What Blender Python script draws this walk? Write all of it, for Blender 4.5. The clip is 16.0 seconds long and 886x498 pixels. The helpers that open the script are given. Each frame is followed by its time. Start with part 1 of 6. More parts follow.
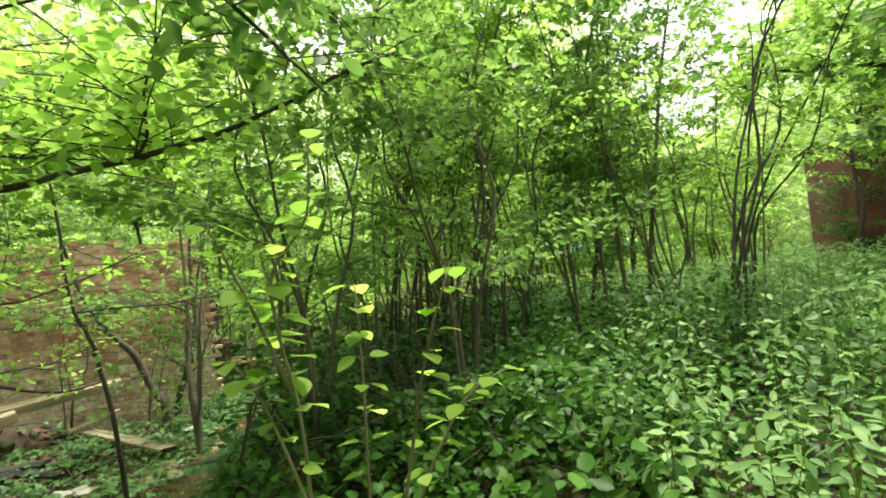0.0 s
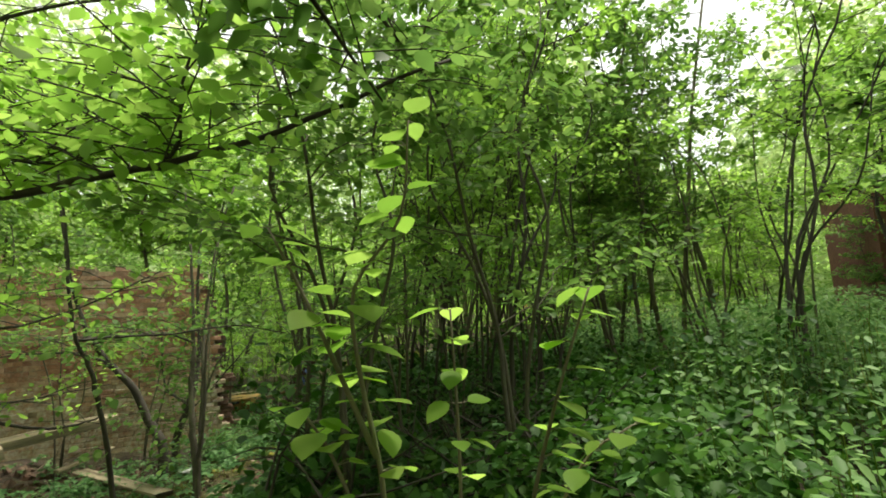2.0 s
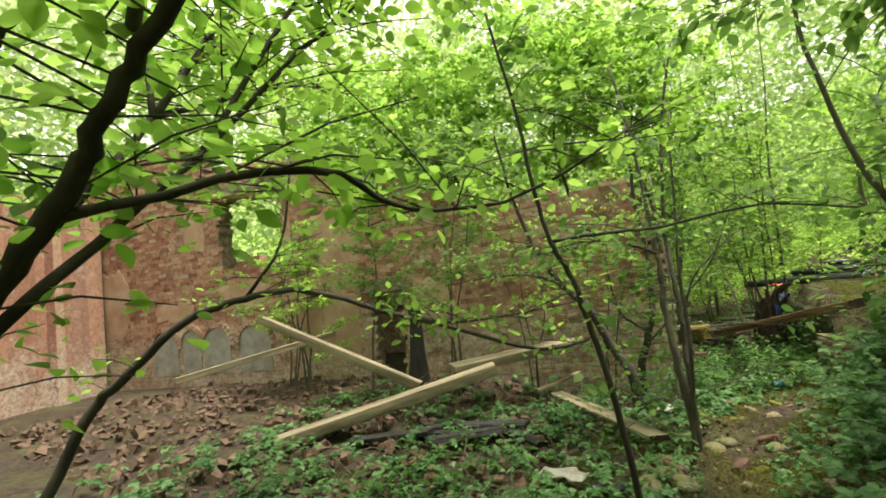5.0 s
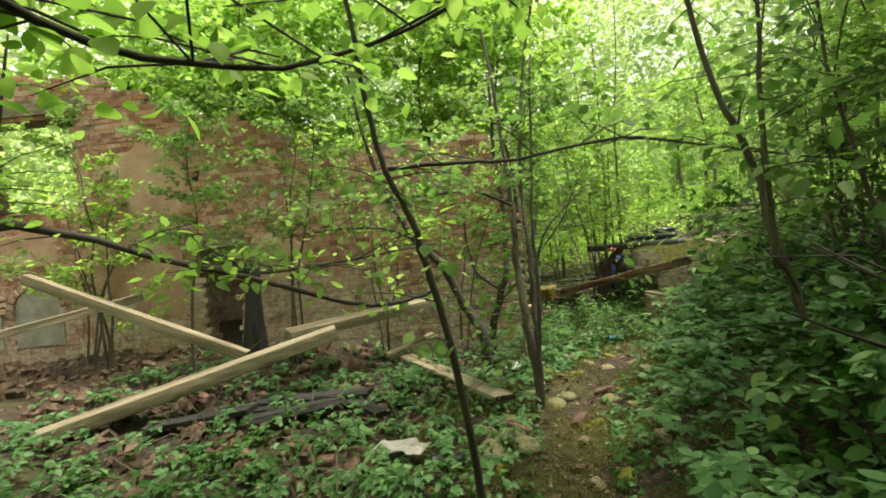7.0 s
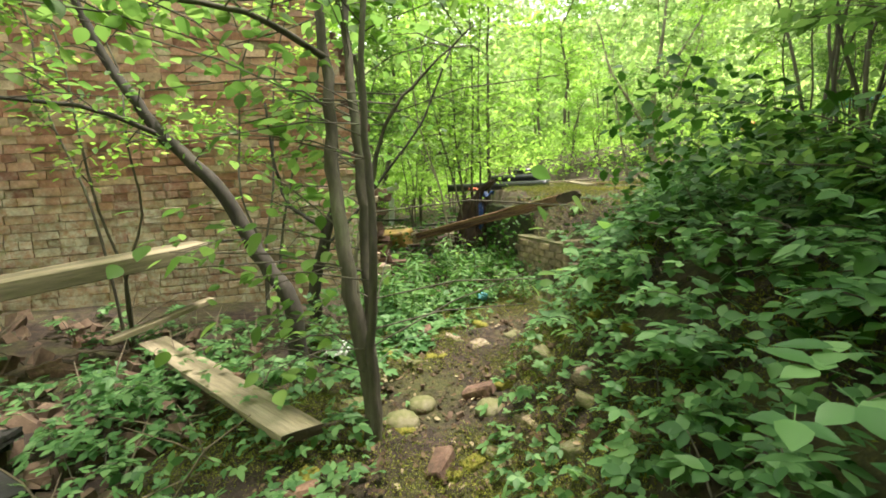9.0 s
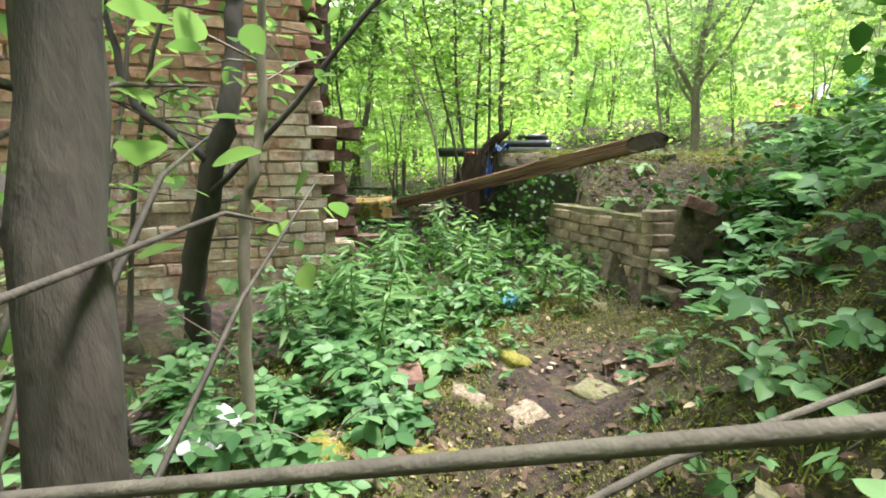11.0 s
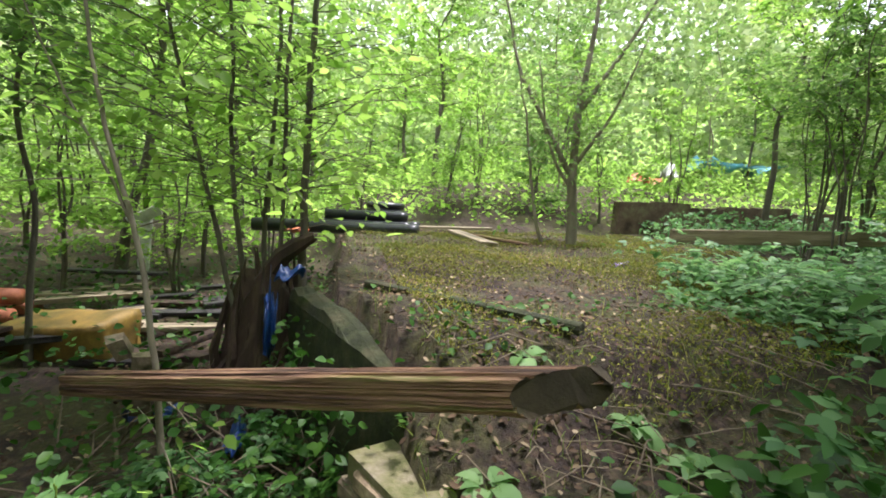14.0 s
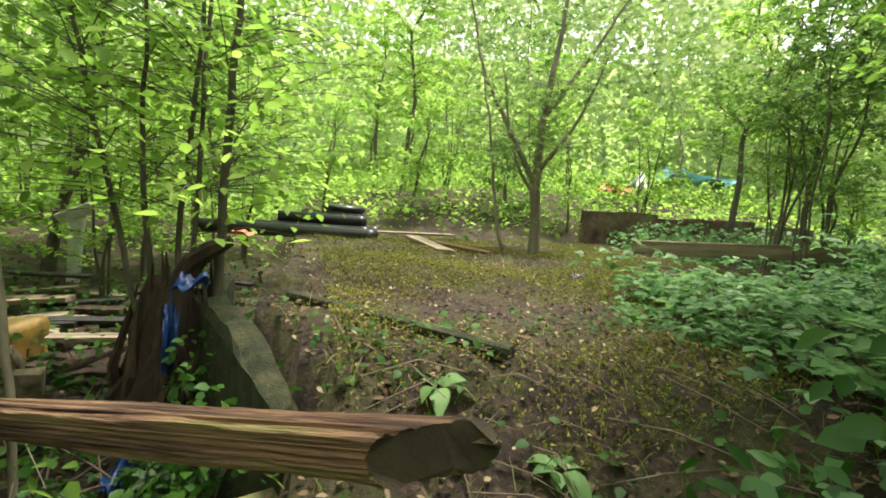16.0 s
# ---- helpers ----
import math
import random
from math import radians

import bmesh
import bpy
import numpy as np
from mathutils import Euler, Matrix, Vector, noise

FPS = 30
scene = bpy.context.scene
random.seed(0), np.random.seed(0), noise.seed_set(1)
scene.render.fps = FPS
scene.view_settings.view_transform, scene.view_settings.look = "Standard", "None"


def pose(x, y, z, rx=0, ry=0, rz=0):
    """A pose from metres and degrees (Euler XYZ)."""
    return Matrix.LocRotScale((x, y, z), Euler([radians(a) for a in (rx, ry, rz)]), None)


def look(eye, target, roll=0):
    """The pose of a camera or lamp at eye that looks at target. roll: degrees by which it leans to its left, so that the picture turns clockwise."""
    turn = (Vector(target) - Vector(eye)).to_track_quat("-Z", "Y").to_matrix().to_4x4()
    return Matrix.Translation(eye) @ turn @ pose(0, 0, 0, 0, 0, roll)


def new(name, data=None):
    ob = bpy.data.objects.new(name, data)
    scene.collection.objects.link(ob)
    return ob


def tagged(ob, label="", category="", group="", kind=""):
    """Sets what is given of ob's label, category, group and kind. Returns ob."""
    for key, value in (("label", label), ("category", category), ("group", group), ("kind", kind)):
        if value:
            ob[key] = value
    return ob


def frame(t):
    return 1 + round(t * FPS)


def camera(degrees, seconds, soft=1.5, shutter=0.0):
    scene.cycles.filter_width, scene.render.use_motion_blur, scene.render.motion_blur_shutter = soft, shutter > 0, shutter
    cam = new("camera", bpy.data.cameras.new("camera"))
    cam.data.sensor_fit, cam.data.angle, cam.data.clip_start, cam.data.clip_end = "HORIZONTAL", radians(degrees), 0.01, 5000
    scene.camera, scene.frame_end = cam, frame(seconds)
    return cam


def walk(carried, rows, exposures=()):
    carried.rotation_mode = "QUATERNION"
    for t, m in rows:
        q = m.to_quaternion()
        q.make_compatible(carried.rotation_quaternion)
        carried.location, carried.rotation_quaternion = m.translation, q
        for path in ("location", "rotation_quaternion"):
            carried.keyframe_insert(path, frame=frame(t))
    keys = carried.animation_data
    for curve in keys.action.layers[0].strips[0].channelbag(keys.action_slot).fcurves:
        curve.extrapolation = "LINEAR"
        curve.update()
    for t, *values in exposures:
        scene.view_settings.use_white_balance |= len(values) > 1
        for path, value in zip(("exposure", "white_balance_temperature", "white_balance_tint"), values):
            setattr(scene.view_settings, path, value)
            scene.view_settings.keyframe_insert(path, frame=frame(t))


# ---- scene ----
cam = camera(87.6, 16.0, soft=1.8)

PATH = [
    (0, (0.000, 0.000, 1.300), (0.329, 1.968, 1.436), -3.9),
    (0.5, (-0.083, 0.221, 1.327), (0.813, 1.994, 1.558), -2.5),
    (1, (-0.116, 0.211, 1.351), (0.997, 1.848, 1.638), -1.1),
    (1.5, (-0.111, 0.205, 1.337), (0.973, 1.852, 1.674), -1.9),
    (2, (-0.231, 0.351, 1.281), (0.093, 2.303, 1.578), -2.6),
    (2.5, (-0.502, 0.435, 1.221), (-0.789, 2.397, 1.482), -5.4),
    (3, (-0.718, 0.718, 1.250), (-1.173, 2.655, 1.452), -7.7),
    (3.5, (-0.947, 1.165, 1.097), (-1.586, 3.051, 1.275), -8.3),
    (4, (-1.144, 1.550, 1.140), (-2.064, 3.314, 1.337), -8.6),
    (4.2, (-1.226, 1.649, 1.122), (-2.274, 3.339, 1.341), -8.4),
    (6.3, (-1.702, 2.532, 0.894), (-2.940, 4.100, 0.991), -6.0),
    (6.5, (-1.693, 2.584, 0.898), (-2.802, 4.248, 0.943), -6.2),
    (7, (-1.646, 2.780, 0.818), (-2.372, 4.643, 0.776), -5.2),
    (7.5, (-1.696, 3.404, 0.677), (-2.026, 5.372, 0.542), -4.2),
    (8, (-1.836, 3.920, 0.698), (-2.126, 5.893, 0.546), -3.5),
    (8.5, (-1.910, 4.447, 0.625), (-2.144, 6.422, 0.415), -3.7),
    (9, (-1.925, 4.998, 0.463), (-2.074, 6.969, 0.154), -2.7),
    (9.2, (-1.958, 5.180, 0.406), (-2.065, 7.144, 0.046), -2.3),
    (11.3, (-2.209, 7.336, 0.016), (-2.268, 9.298, -0.367), 0.2),
    (11.5, (-2.198, 7.517, 0.010), (-2.245, 9.480, -0.372), 0.2),
    (12, (-2.055, 8.035, 0.116), (-2.070, 10.000, -0.257), 0.1),
    (12.5, (-1.934, 8.483, 0.342), (-1.859, 10.451, -0.010), 0.6),
    (13, (-1.852, 8.968, 0.546), (-1.588, 10.930, 0.258), 2.2),
    (13.5, (-1.741, 9.099, 0.648), (-1.319, 11.041, 0.421), 3.3),
    (14, (-1.486, 9.373, 0.668), (-1.014, 11.305, 0.458), 3.4),
    (14.5, (-1.469, 9.439, 0.689), (-0.901, 11.342, 0.456), 3.7),
    (15, (-1.441, 9.428, 0.685), (-0.854, 11.324, 0.443), 4.0),
    (15.5, (-1.213, 9.516, 0.626), (-0.618, 11.411, 0.398), 4.3),
    (16, (-1.131, 9.588, 0.683), (-0.570, 11.499, 0.502), 4.8),
]
walk(cam, [(t, look(eye, target, roll)) for t, eye, target, roll in PATH], exposures=[(0, 1.5, 6700, 5), (1.5, 1.15, 6500, 5), (2, 0.72, 6700, 5), (2.5, 0.6, 7000, 4), (3, 0.8, 7000, 4), (3.5, 0.85, 7000, 4), (4.2, 1.0, 6900, 7), (6.5, 0.92, 6800, 9), (7, 1.05, 6800, 9), (9, 1.65, 6600, 10), (11.5, 1.98, 5700, 24), (12.5, 1.62, 5650, 27), (13.5, 1.48, 5700, 26), (14.5, 1.22, 6100, 19), (16, 1.25, 6500, 13)])

# ---------- world and sun: a bright overcast sky over a clearing ----------
world = bpy.data.worlds.new("sky")
scene.world = world
world.use_nodes = True
wn, wl = world.node_tree.nodes, world.node_tree.links
wn.clear()
sky = wn.new("ShaderNodeTexSky")
sky.sky_type = "NISHITA"
sky.sun_disc = False
sky.sun_elevation, sky.sun_rotation = radians(74), radians(60)
cloud = wn.new("ShaderNodeMix")
cloud.data_type = "RGBA"
cloud.inputs[0].default_value = 0.8
cloud.inputs[7].default_value = (10.0, 10.0, 9.6, 1)
wl.new(sky.outputs[0], cloud.inputs[6])
bg = wn.new("ShaderNodeBackground")
bg.inputs[1].default_value = 0.125
wl.new(cloud.outputs[2], bg.inputs[0])
wo = wn.new("ShaderNodeOutputWorld")
wl.new(bg.outputs[0], wo.inputs[0])

sun_data = bpy.data.lights.new("sun", "SUN")
sun_data.energy, sun_data.angle, sun_data.color = 3.6, radians(10), (1.0, 0.94, 0.82)
sun = new("sun", sun_data)
sun.matrix_basis = look((0, 0, 30), (-7.5, -3.0, 0))


# ---------- materials ----------
def mat(name):
    m = bpy.data.materials.new(name)
    m.use_nodes = True
    nt = m.node_tree
    nt.nodes.clear()
    out = nt.nodes.new("ShaderNodeOutputMaterial")
    b = nt.nodes.new("ShaderNodeBsdfPrincipled")
    nt.links.new(b.outputs[0], out.inputs[0])
    return m, nt, b, out


def ramp(nt, src, stops):
    r = nt.nodes.new("ShaderNodeValToRGB")
    while len(r.color_ramp.elements) < len(stops):
        r.color_ramp.elements.new(0.5)
    for e, (p, c) in zip(r.color_ramp.elements, stops):
        e.position, e.color = p, (*c, 1)
    nt.links.new(src, r.inputs[0])
    return r.outputs[0]


def tex(nt, scale, detail=4, rough=0.6, stretch=(1, 1, 1), space="Object"):
    co = nt.nodes.new("ShaderNodeTexCoord")
    mp = nt.nodes.new("ShaderNodeMapping")
    mp.inputs[3].default_value = stretch
    n = nt.nodes.new("ShaderNodeTexNoise")
    n.inputs["Scale"].default_value, n.inputs["Detail"].default_value, n.inputs["Roughness"].default_value = scale, detail, rough
    if space == "World":
        g = nt.nodes.new("ShaderNodeNewGeometry")
        nt.links.new(g.outputs["Position"], mp.inputs[0])
    else:
        nt.links.new(co.outputs["Object"], mp.inputs[0])
    nt.links.new(mp.outputs[0], n.inputs[0])
    return n.outputs[0]


def blend(nt, fac, a, b, mode="MIX"):
    m = nt.nodes.new("ShaderNodeMix")
    m.data_type, m.blend_type = "RGBA", mode
    for i, v in ((0, fac), (6, a), (7, b)):
        if isinstance(v, (int, float)):
            m.inputs[i].default_value = v
        elif isinstance(v, tuple):
            m.inputs[i].default_value = (*v, 1)
        else:
            nt.links.new(v, m.inputs[i])
    return m.outputs[2]


def bump(nt, b, src, strength=0.4, dist=0.01):
    n = nt.nodes.new("ShaderNodeBump")
    n.inputs["Strength"].default_value, n.inputs["Distance"].default_value = strength, dist
    nt.links.new(src, n.inputs["Height"])
    nt.links.new(n.outputs[0], b.inputs["Normal"])


def leaf_mat(name, stops, through_light=0.45, rough=0.5):
    m, nt, b, out = mat(name)
    g = nt.nodes.new("ShaderNodeNewGeometry")
    col = ramp(nt, g.outputs["Random Per Island"], stops)
    big = ramp(nt, tex(nt, 0.55, 2, space="World"), [(0.3, (0.72, 0.78, 0.7)), (0.7, (1.15, 1.1, 1.0))])
    col = blend(nt, 1.0, col, big, "MULTIPLY")
    nt.links.new(col, b.inputs["Base Color"])
    b.inputs["Roughness"].default_value = rough
    b.inputs["Specular IOR Level"].default_value = 0.2
    t = nt.nodes.new("ShaderNodeBsdfTranslucent")
    warm = blend(nt, 1.0, col, (1.6, 1.62, 1.4), "MULTIPLY")
    nt.links.new(warm, t.inputs[0])
    mx = nt.nodes.new("ShaderNodeMixShader")
    mx.inputs[0].default_value = through_light
    nt.links.new(b.outputs[0], mx.inputs[1])
    nt.links.new(t.outputs[0], mx.inputs[2])
    nt.links.new(mx.outputs[0], out.inputs[0])
    return m


def plain(name, stops, scale=6, rough=0.8, bump_s=0.4, bump_d=0.01, stretch=(1, 1, 1), fine=40, metal=0.0, by_object=0.0):
    m, nt, b, out = mat(name)
    col = ramp(nt, tex(nt, scale, 5, 0.65, stretch), stops)
    grain = tex(nt, fine, 4, 0.7, stretch)
    col = blend(nt, 0.5, col, ramp(nt, grain, [(0.3, (0.55, 0.55, 0.55)), (0.7, (1.2, 1.2, 1.2))]), "MULTIPLY")
    if by_object:
        oi = nt.nodes.new("ShaderNodeObjectInfo")
        col = blend(nt, by_object, col, ramp(nt, oi.outputs["Random"], [(0, (0.45, 0.42, 0.42)), (0.5, (1, 1, 1)), (1, (1.5, 1.35, 1.2))]), "MULTIPLY")
    nt.links.new(col, b.inputs["Base Color"])
    b.inputs["Roughness"].default_value, b.inputs["Metallic"].default_value = rough, metal
    bump(nt, b, grain, bump_s, bump_d)
    return m


LEAF = leaf_mat("leaf_tree", [(0, (0.08, 0.16, 0.042)), (0.5, (0.13, 0.23, 0.062)), (1, (0.195, 0.3, 0.095))], 0.55)
# brighter copy of the tree leaf, sunlit glow put into the colour
LEAF_LIT = leaf_mat("leaf_tree_lit", [(0, (0.145, 0.27, 0.045)), (0.5, (0.225, 0.37, 0.075)), (1, (0.31, 0.45, 0.12))], 0.65)
NETTLE = leaf_mat("leaf_nettle", [(0, (0.095, 0.19, 0.065)), (0.5, (0.155, 0.28, 0.105)), (1, (0.25, 0.38, 0.17))], 0.4)
# far foliage with haze and glare painted in as a pale colour
FAR_HAZE_LEAF = leaf_mat("leaf_far_haze", [(0, (0.26, 0.34, 0.19)), (0.5, (0.45, 0.53, 0.34)), (1, (0.63, 0.68, 0.5))], 0.55, 0.7)
BRAMBLE = leaf_mat("leaf_bramble", [(0, (0.06, 0.145, 0.055)), (0.6, (0.12, 0.24, 0.095)), (1, (0.2, 0.34, 0.15))], 0.4, 0.45)
# dark leaf colour: real ivy in places, elsewhere shade put into the colour
IVY_SHADE = leaf_mat("leaf_ivy_shade", [(0, (0.02, 0.065, 0.01)), (0.7, (0.04, 0.11, 0.016)), (1, (0.07, 0.15, 0.025))], 0.3, 0.5)
GRASS = leaf_mat("grass", [(0, (0.08, 0.14, 0.015)), (0.6, (0.15, 0.22, 0.03)), (1, (0.32, 0.3, 0.1))], 0.3)
MOSS = leaf_mat("moss", [(0, (0.06, 0.075, 0.014)), (0.5, (0.16, 0.175, 0.032)), (1, (0.29, 0.28, 0.06))], 0.2, 0.9)
LITTER = leaf_mat("leaf_litter", [(0, (0.04, 0.024, 0.016)), (0.55, (0.1, 0.062, 0.04)), (0.88, (0.2, 0.14, 0.09)), (1, (0.42, 0.34, 0.24))], 0.1, 0.8)
BARK = plain("bark", [(0.3, (0.05, 0.042, 0.032)), (0.55, (0.11, 0.095, 0.07)), (0.75, (0.14, 0.15, 0.09))], 5, 0.9, 0.6, 0.008, (1, 1, 0.25))
BARK_PALE = plain("bark_pale", [(0.3, (0.1, 0.085, 0.06)), (0.55, (0.2, 0.17, 0.12)), (0.75, (0.2, 0.21, 0.13))], 6, 0.85, 0.5, 0.006, (1, 1, 0.3))
BARK_DARK = plain("bark_dark", [(0.3, (0.025, 0.02, 0.017)), (0.7, (0.07, 0.058, 0.045))], 6, 0.9, 0.5, 0.006, (1, 1, 0.3))
TWIG = plain("dry_twig", [(0.3, (0.09, 0.065, 0.042)), (0.7, (0.22, 0.175, 0.12))], 8, 0.9, 0.3, 0.004)


def brick_mat():
    m, nt, b, out = mat("weathered_brick")
    oi = nt.nodes.new("ShaderNodeObjectInfo")
    g = nt.nodes.new("ShaderNodeNewGeometry")
    add = nt.nodes.new("ShaderNodeMath")
    add.operation = "ADD"
    nt.links.new(oi.outputs["Random"], add.inputs[0])
    nt.links.new(g.outputs["Random Per Island"], add.inputs[1])
    fr = nt.nodes.new("ShaderNodeMath")
    fr.operation = "FRACT"
    nt.links.new(add.outputs[0], fr.inputs[0])
    col = ramp(nt, fr.outputs[0], [(0, (0.26, 0.115, 0.08)), (0.2, (0.38, 0.185, 0.125)), (0.5, (0.47, 0.25, 0.17)), (0.75, (0.52, 0.32, 0.22)), (0.92, (0.55, 0.4, 0.29)), (1, (0.33, 0.16, 0.12))])
    mottle = ramp(nt, tex(nt, 26, 5, 0.75, space="World"), [(0.3, (0.6, 0.55, 0.53)), (0.55, (1.0, 1.0, 1.0)), (0.75, (1.3, 1.3, 1.28))])
    col = blend(nt, 0.75, col, mottle, "MULTIPLY")
    # old limewash, thickest on the lower part of the wall
    sep = nt.nodes.new("ShaderNodeSeparateXYZ")
    nt.links.new(g.outputs["Position"], sep.inputs[0])
    band = nt.nodes.new("ShaderNodeMapRange")
    band.inputs[1].default_value, band.inputs[2].default_value, band.inputs[3].default_value, band.inputs[4].default_value = -0.1, 1.0, 0.17, -0.05
    nt.links.new(sep.outputs[2], band.inputs[0])
    worn = nt.nodes.new("ShaderNodeMath")
    worn.operation = "ADD"
    nt.links.new(tex(nt, 2.2, 6, 0.75, space="World"), worn.inputs[0])
    nt.links.new(band.outputs[0], worn.inputs[1])
    lime = ramp(nt, worn.outputs[0], [(0.5, (0, 0, 0)), (0.68, (1, 1, 1))])
    patchy = ramp(nt, tex(nt, 15, 5, 0.8, space="World"), [(0.38, (0, 0, 0)), (0.58, (0.85, 0.85, 0.85))])
    col = blend(nt, blend(nt, 1.0, lime, patchy, "MULTIPLY"), col, (0.62, 0.56, 0.47))
    green = ramp(nt, tex(nt, 3.4, 6, 0.8, space="World"), [(0.56, (0, 0, 0)), (0.72, (0.5, 0.5, 0.5))])
    col = blend(nt, green, col, (0.15, 0.16, 0.07))
    soot = ramp(nt, tex(nt, 9, 5, 0.7, space="World"), [(0.35, (0.5, 0.48, 0.47)), (0.6, (1.05, 1.05, 1.05))])
    col = blend(nt, 0.6, col, soot, "MULTIPLY")
    nt.links.new(col, b.inputs["Base Color"])
    b.inputs["Roughness"].default_value = 0.92
    bump(nt, b, tex(nt, 70, 5, 0.7, space="World"), 0.6, 0.006)
    return m


BRICK = brick_mat()
# unpainted brick; its dark tone also paints shade on the torn wall end
RAW_SHADE_BRICK = plain("raw_red_shade_brick", [(0.3, (0.06, 0.038, 0.028)), (0.5, (0.15, 0.083, 0.058)), (0.72, (0.29, 0.185, 0.135))], 12, 0.95, 0.8, 0.01, by_object=0.6)
MORTAR = plain("lime_mortar", [(0.3, (0.16, 0.11, 0.08)), (0.55, (0.33, 0.24, 0.18)), (0.75, (0.48, 0.4, 0.31))], 9, 0.95, 0.9, 0.012)
PLASTER = plain("stained_plaster", [(0.25, (0.3, 0.175, 0.115)), (0.5, (0.47, 0.3, 0.2)), (0.75, (0.6, 0.47, 0.35))], 1.6, 0.9, 0.4, 0.008)
RUBBLE = plain("rubble", [(0.3, (0.1, 0.06, 0.04)), (0.7, (0.28, 0.19, 0.13))], 9, 0.95, 0.5, 0.01, by_object=0.7)
GREYSTONE = plain("pale_render", [(0.3, (0.25, 0.23, 0.2)), (0.7, (0.45, 0.43, 0.39))], 4, 0.9, 0.5, 0.008)
TIMBER = plain("weathered_timber", [(0.3, (0.07, 0.06, 0.035)), (0.45, (0.17, 0.14, 0.085)), (0.58, (0.29, 0.235, 0.155)), (0.75, (0.4, 0.33, 0.24))], 3, 0.85, 0.8, 0.008, (0.25, 3, 3), 30)
OLDBEAM = plain("rotten_timber", [(0.34, (0.02, 0.011, 0.008)), (0.44, (0.1, 0.05, 0.028)), (0.54, (0.27, 0.155, 0.085)), (0.64, (0.15, 0.15, 0.035)), (0.74, (0.4, 0.28, 0.17))], 5, 0.9, 1.0, 0.015, (0.16, 5, 5), 30)
BROWNROT = plain("splintered_brown_wood", [(0.3, (0.018, 0.011, 0.008)), (0.55, (0.06, 0.036, 0.024)), (0.75, (0.12, 0.085, 0.05))], 5, 0.95, 0.8, 0.012, (2, 2, 0.25), 30)
HOUSEBRICK = plain("far_house_brick", [(0.3, (0.1, 0.04, 0.03)), (0.7, (0.2, 0.085, 0.06))], 9, 0.9, 0.4, 0.006)
SAWN = plain("dark_sawn_end", [(0.3, (0.02, 0.015, 0.009)), (0.7, (0.07, 0.052, 0.028))], 6, 0.9, 0.5, 0.008)
CHAR = plain("charred_wood", [(0.3, (0.008, 0.008, 0.008)), (0.7, (0.035, 0.03, 0.027))], 8, 0.75, 0.8, 0.012, (1, 1, 0.3))
PIPE = plain("black_pipe", [(0.3, (0.012, 0.013, 0.015)), (0.7, (0.035, 0.037, 0.04))], 4, 0.32, 0.1, 0.002)
BLUE = plain("blue_plastic", [(0.3, (0.004, 0.025, 0.11)), (0.7, (0.01, 0.055, 0.24))], 5, 0.4, 0.2, 0.004)
TARP = plain("turquoise_tarpaulin", [(0.3, (0.06, 0.26, 0.34)), (0.7, (0.14, 0.4, 0.48))], 4, 0.5, 0.2, 0.01)
YELLOW = plain("yellow_plastic", [(0.3, (0.07, 0.055, 0.014)), (0.55, (0.2, 0.12, 0.02)), (0.8, (0.3, 0.2, 0.04))], 4, 0.6, 0.2, 0.004)
WHITE = plain("dirty_white", [(0.3, (0.45, 0.45, 0.43)), (0.7, (0.72, 0.72, 0.7))], 6, 0.6, 0.3, 0.006)
ORANGE = plain("orange_plastic", [(0.3, (0.4, 0.09, 0.03)), (0.7, (0.6, 0.16, 0.06))], 4, 0.5, 0.2, 0.004)
FENCE = plain("grey_fence_wood", [(0.3, (0.045, 0.04, 0.035)), (0.7, (0.13, 0.115, 0.1))], 4, 0.9, 0.5, 0.006, (1, 1, 0.2), by_object=0.5)
ROOF = plain("slate_roof", [(0.3, (0.05, 0.05, 0.055)), (0.7, (0.1, 0.1, 0.11))], 5, 0.7, 0.3, 0.006)
MOSSLOG = plain("yellow_moss_bark", [(0.3, (0.08, 0.085, 0.012)), (0.7, (0.3, 0.26, 0.035))], 9, 0.95, 0.6, 0.01)
PIERBRICK = plain("mossy_pale_brick", [(0.3, (0.06, 0.06, 0.025)), (0.46, (0.2, 0.155, 0.1)), (0.6, (0.33, 0.26, 0.18)), (0.75, (0.48, 0.4, 0.31))], 7, 0.95, 0.7, 0.01, by_object=0.5)
STONE = plain("mossy_stone", [(0.3, (0.09, 0.11, 0.025)), (0.5, (0.16, 0.15, 0.07)), (0.75, (0.26, 0.22, 0.16))], 8, 0.95, 0.6, 0.01)

STAINED = plain("stained_brown_wall", [(0.3, (0.05, 0.03, 0.022)), (0.5, (0.13, 0.085, 0.06)), (0.72, (0.2, 0.19, 0.1))], 3, 0.95, 0.6, 0.012)
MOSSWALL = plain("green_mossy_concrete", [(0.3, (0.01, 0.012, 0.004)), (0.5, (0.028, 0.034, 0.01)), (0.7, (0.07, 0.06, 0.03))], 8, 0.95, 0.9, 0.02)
CLAY = plain("orange_clay", [(0.3, (0.24, 0.07, 0.03)), (0.7, (0.46, 0.16, 0.07))], 5, 0.7, 0.4, 0.006)
PURPLE = plain("purple_foil", [(0.3, (0.14, 0.06, 0.32)), (0.7, (0.4, 0.28, 0.62))], 6, 0.4, 0.2, 0.004)


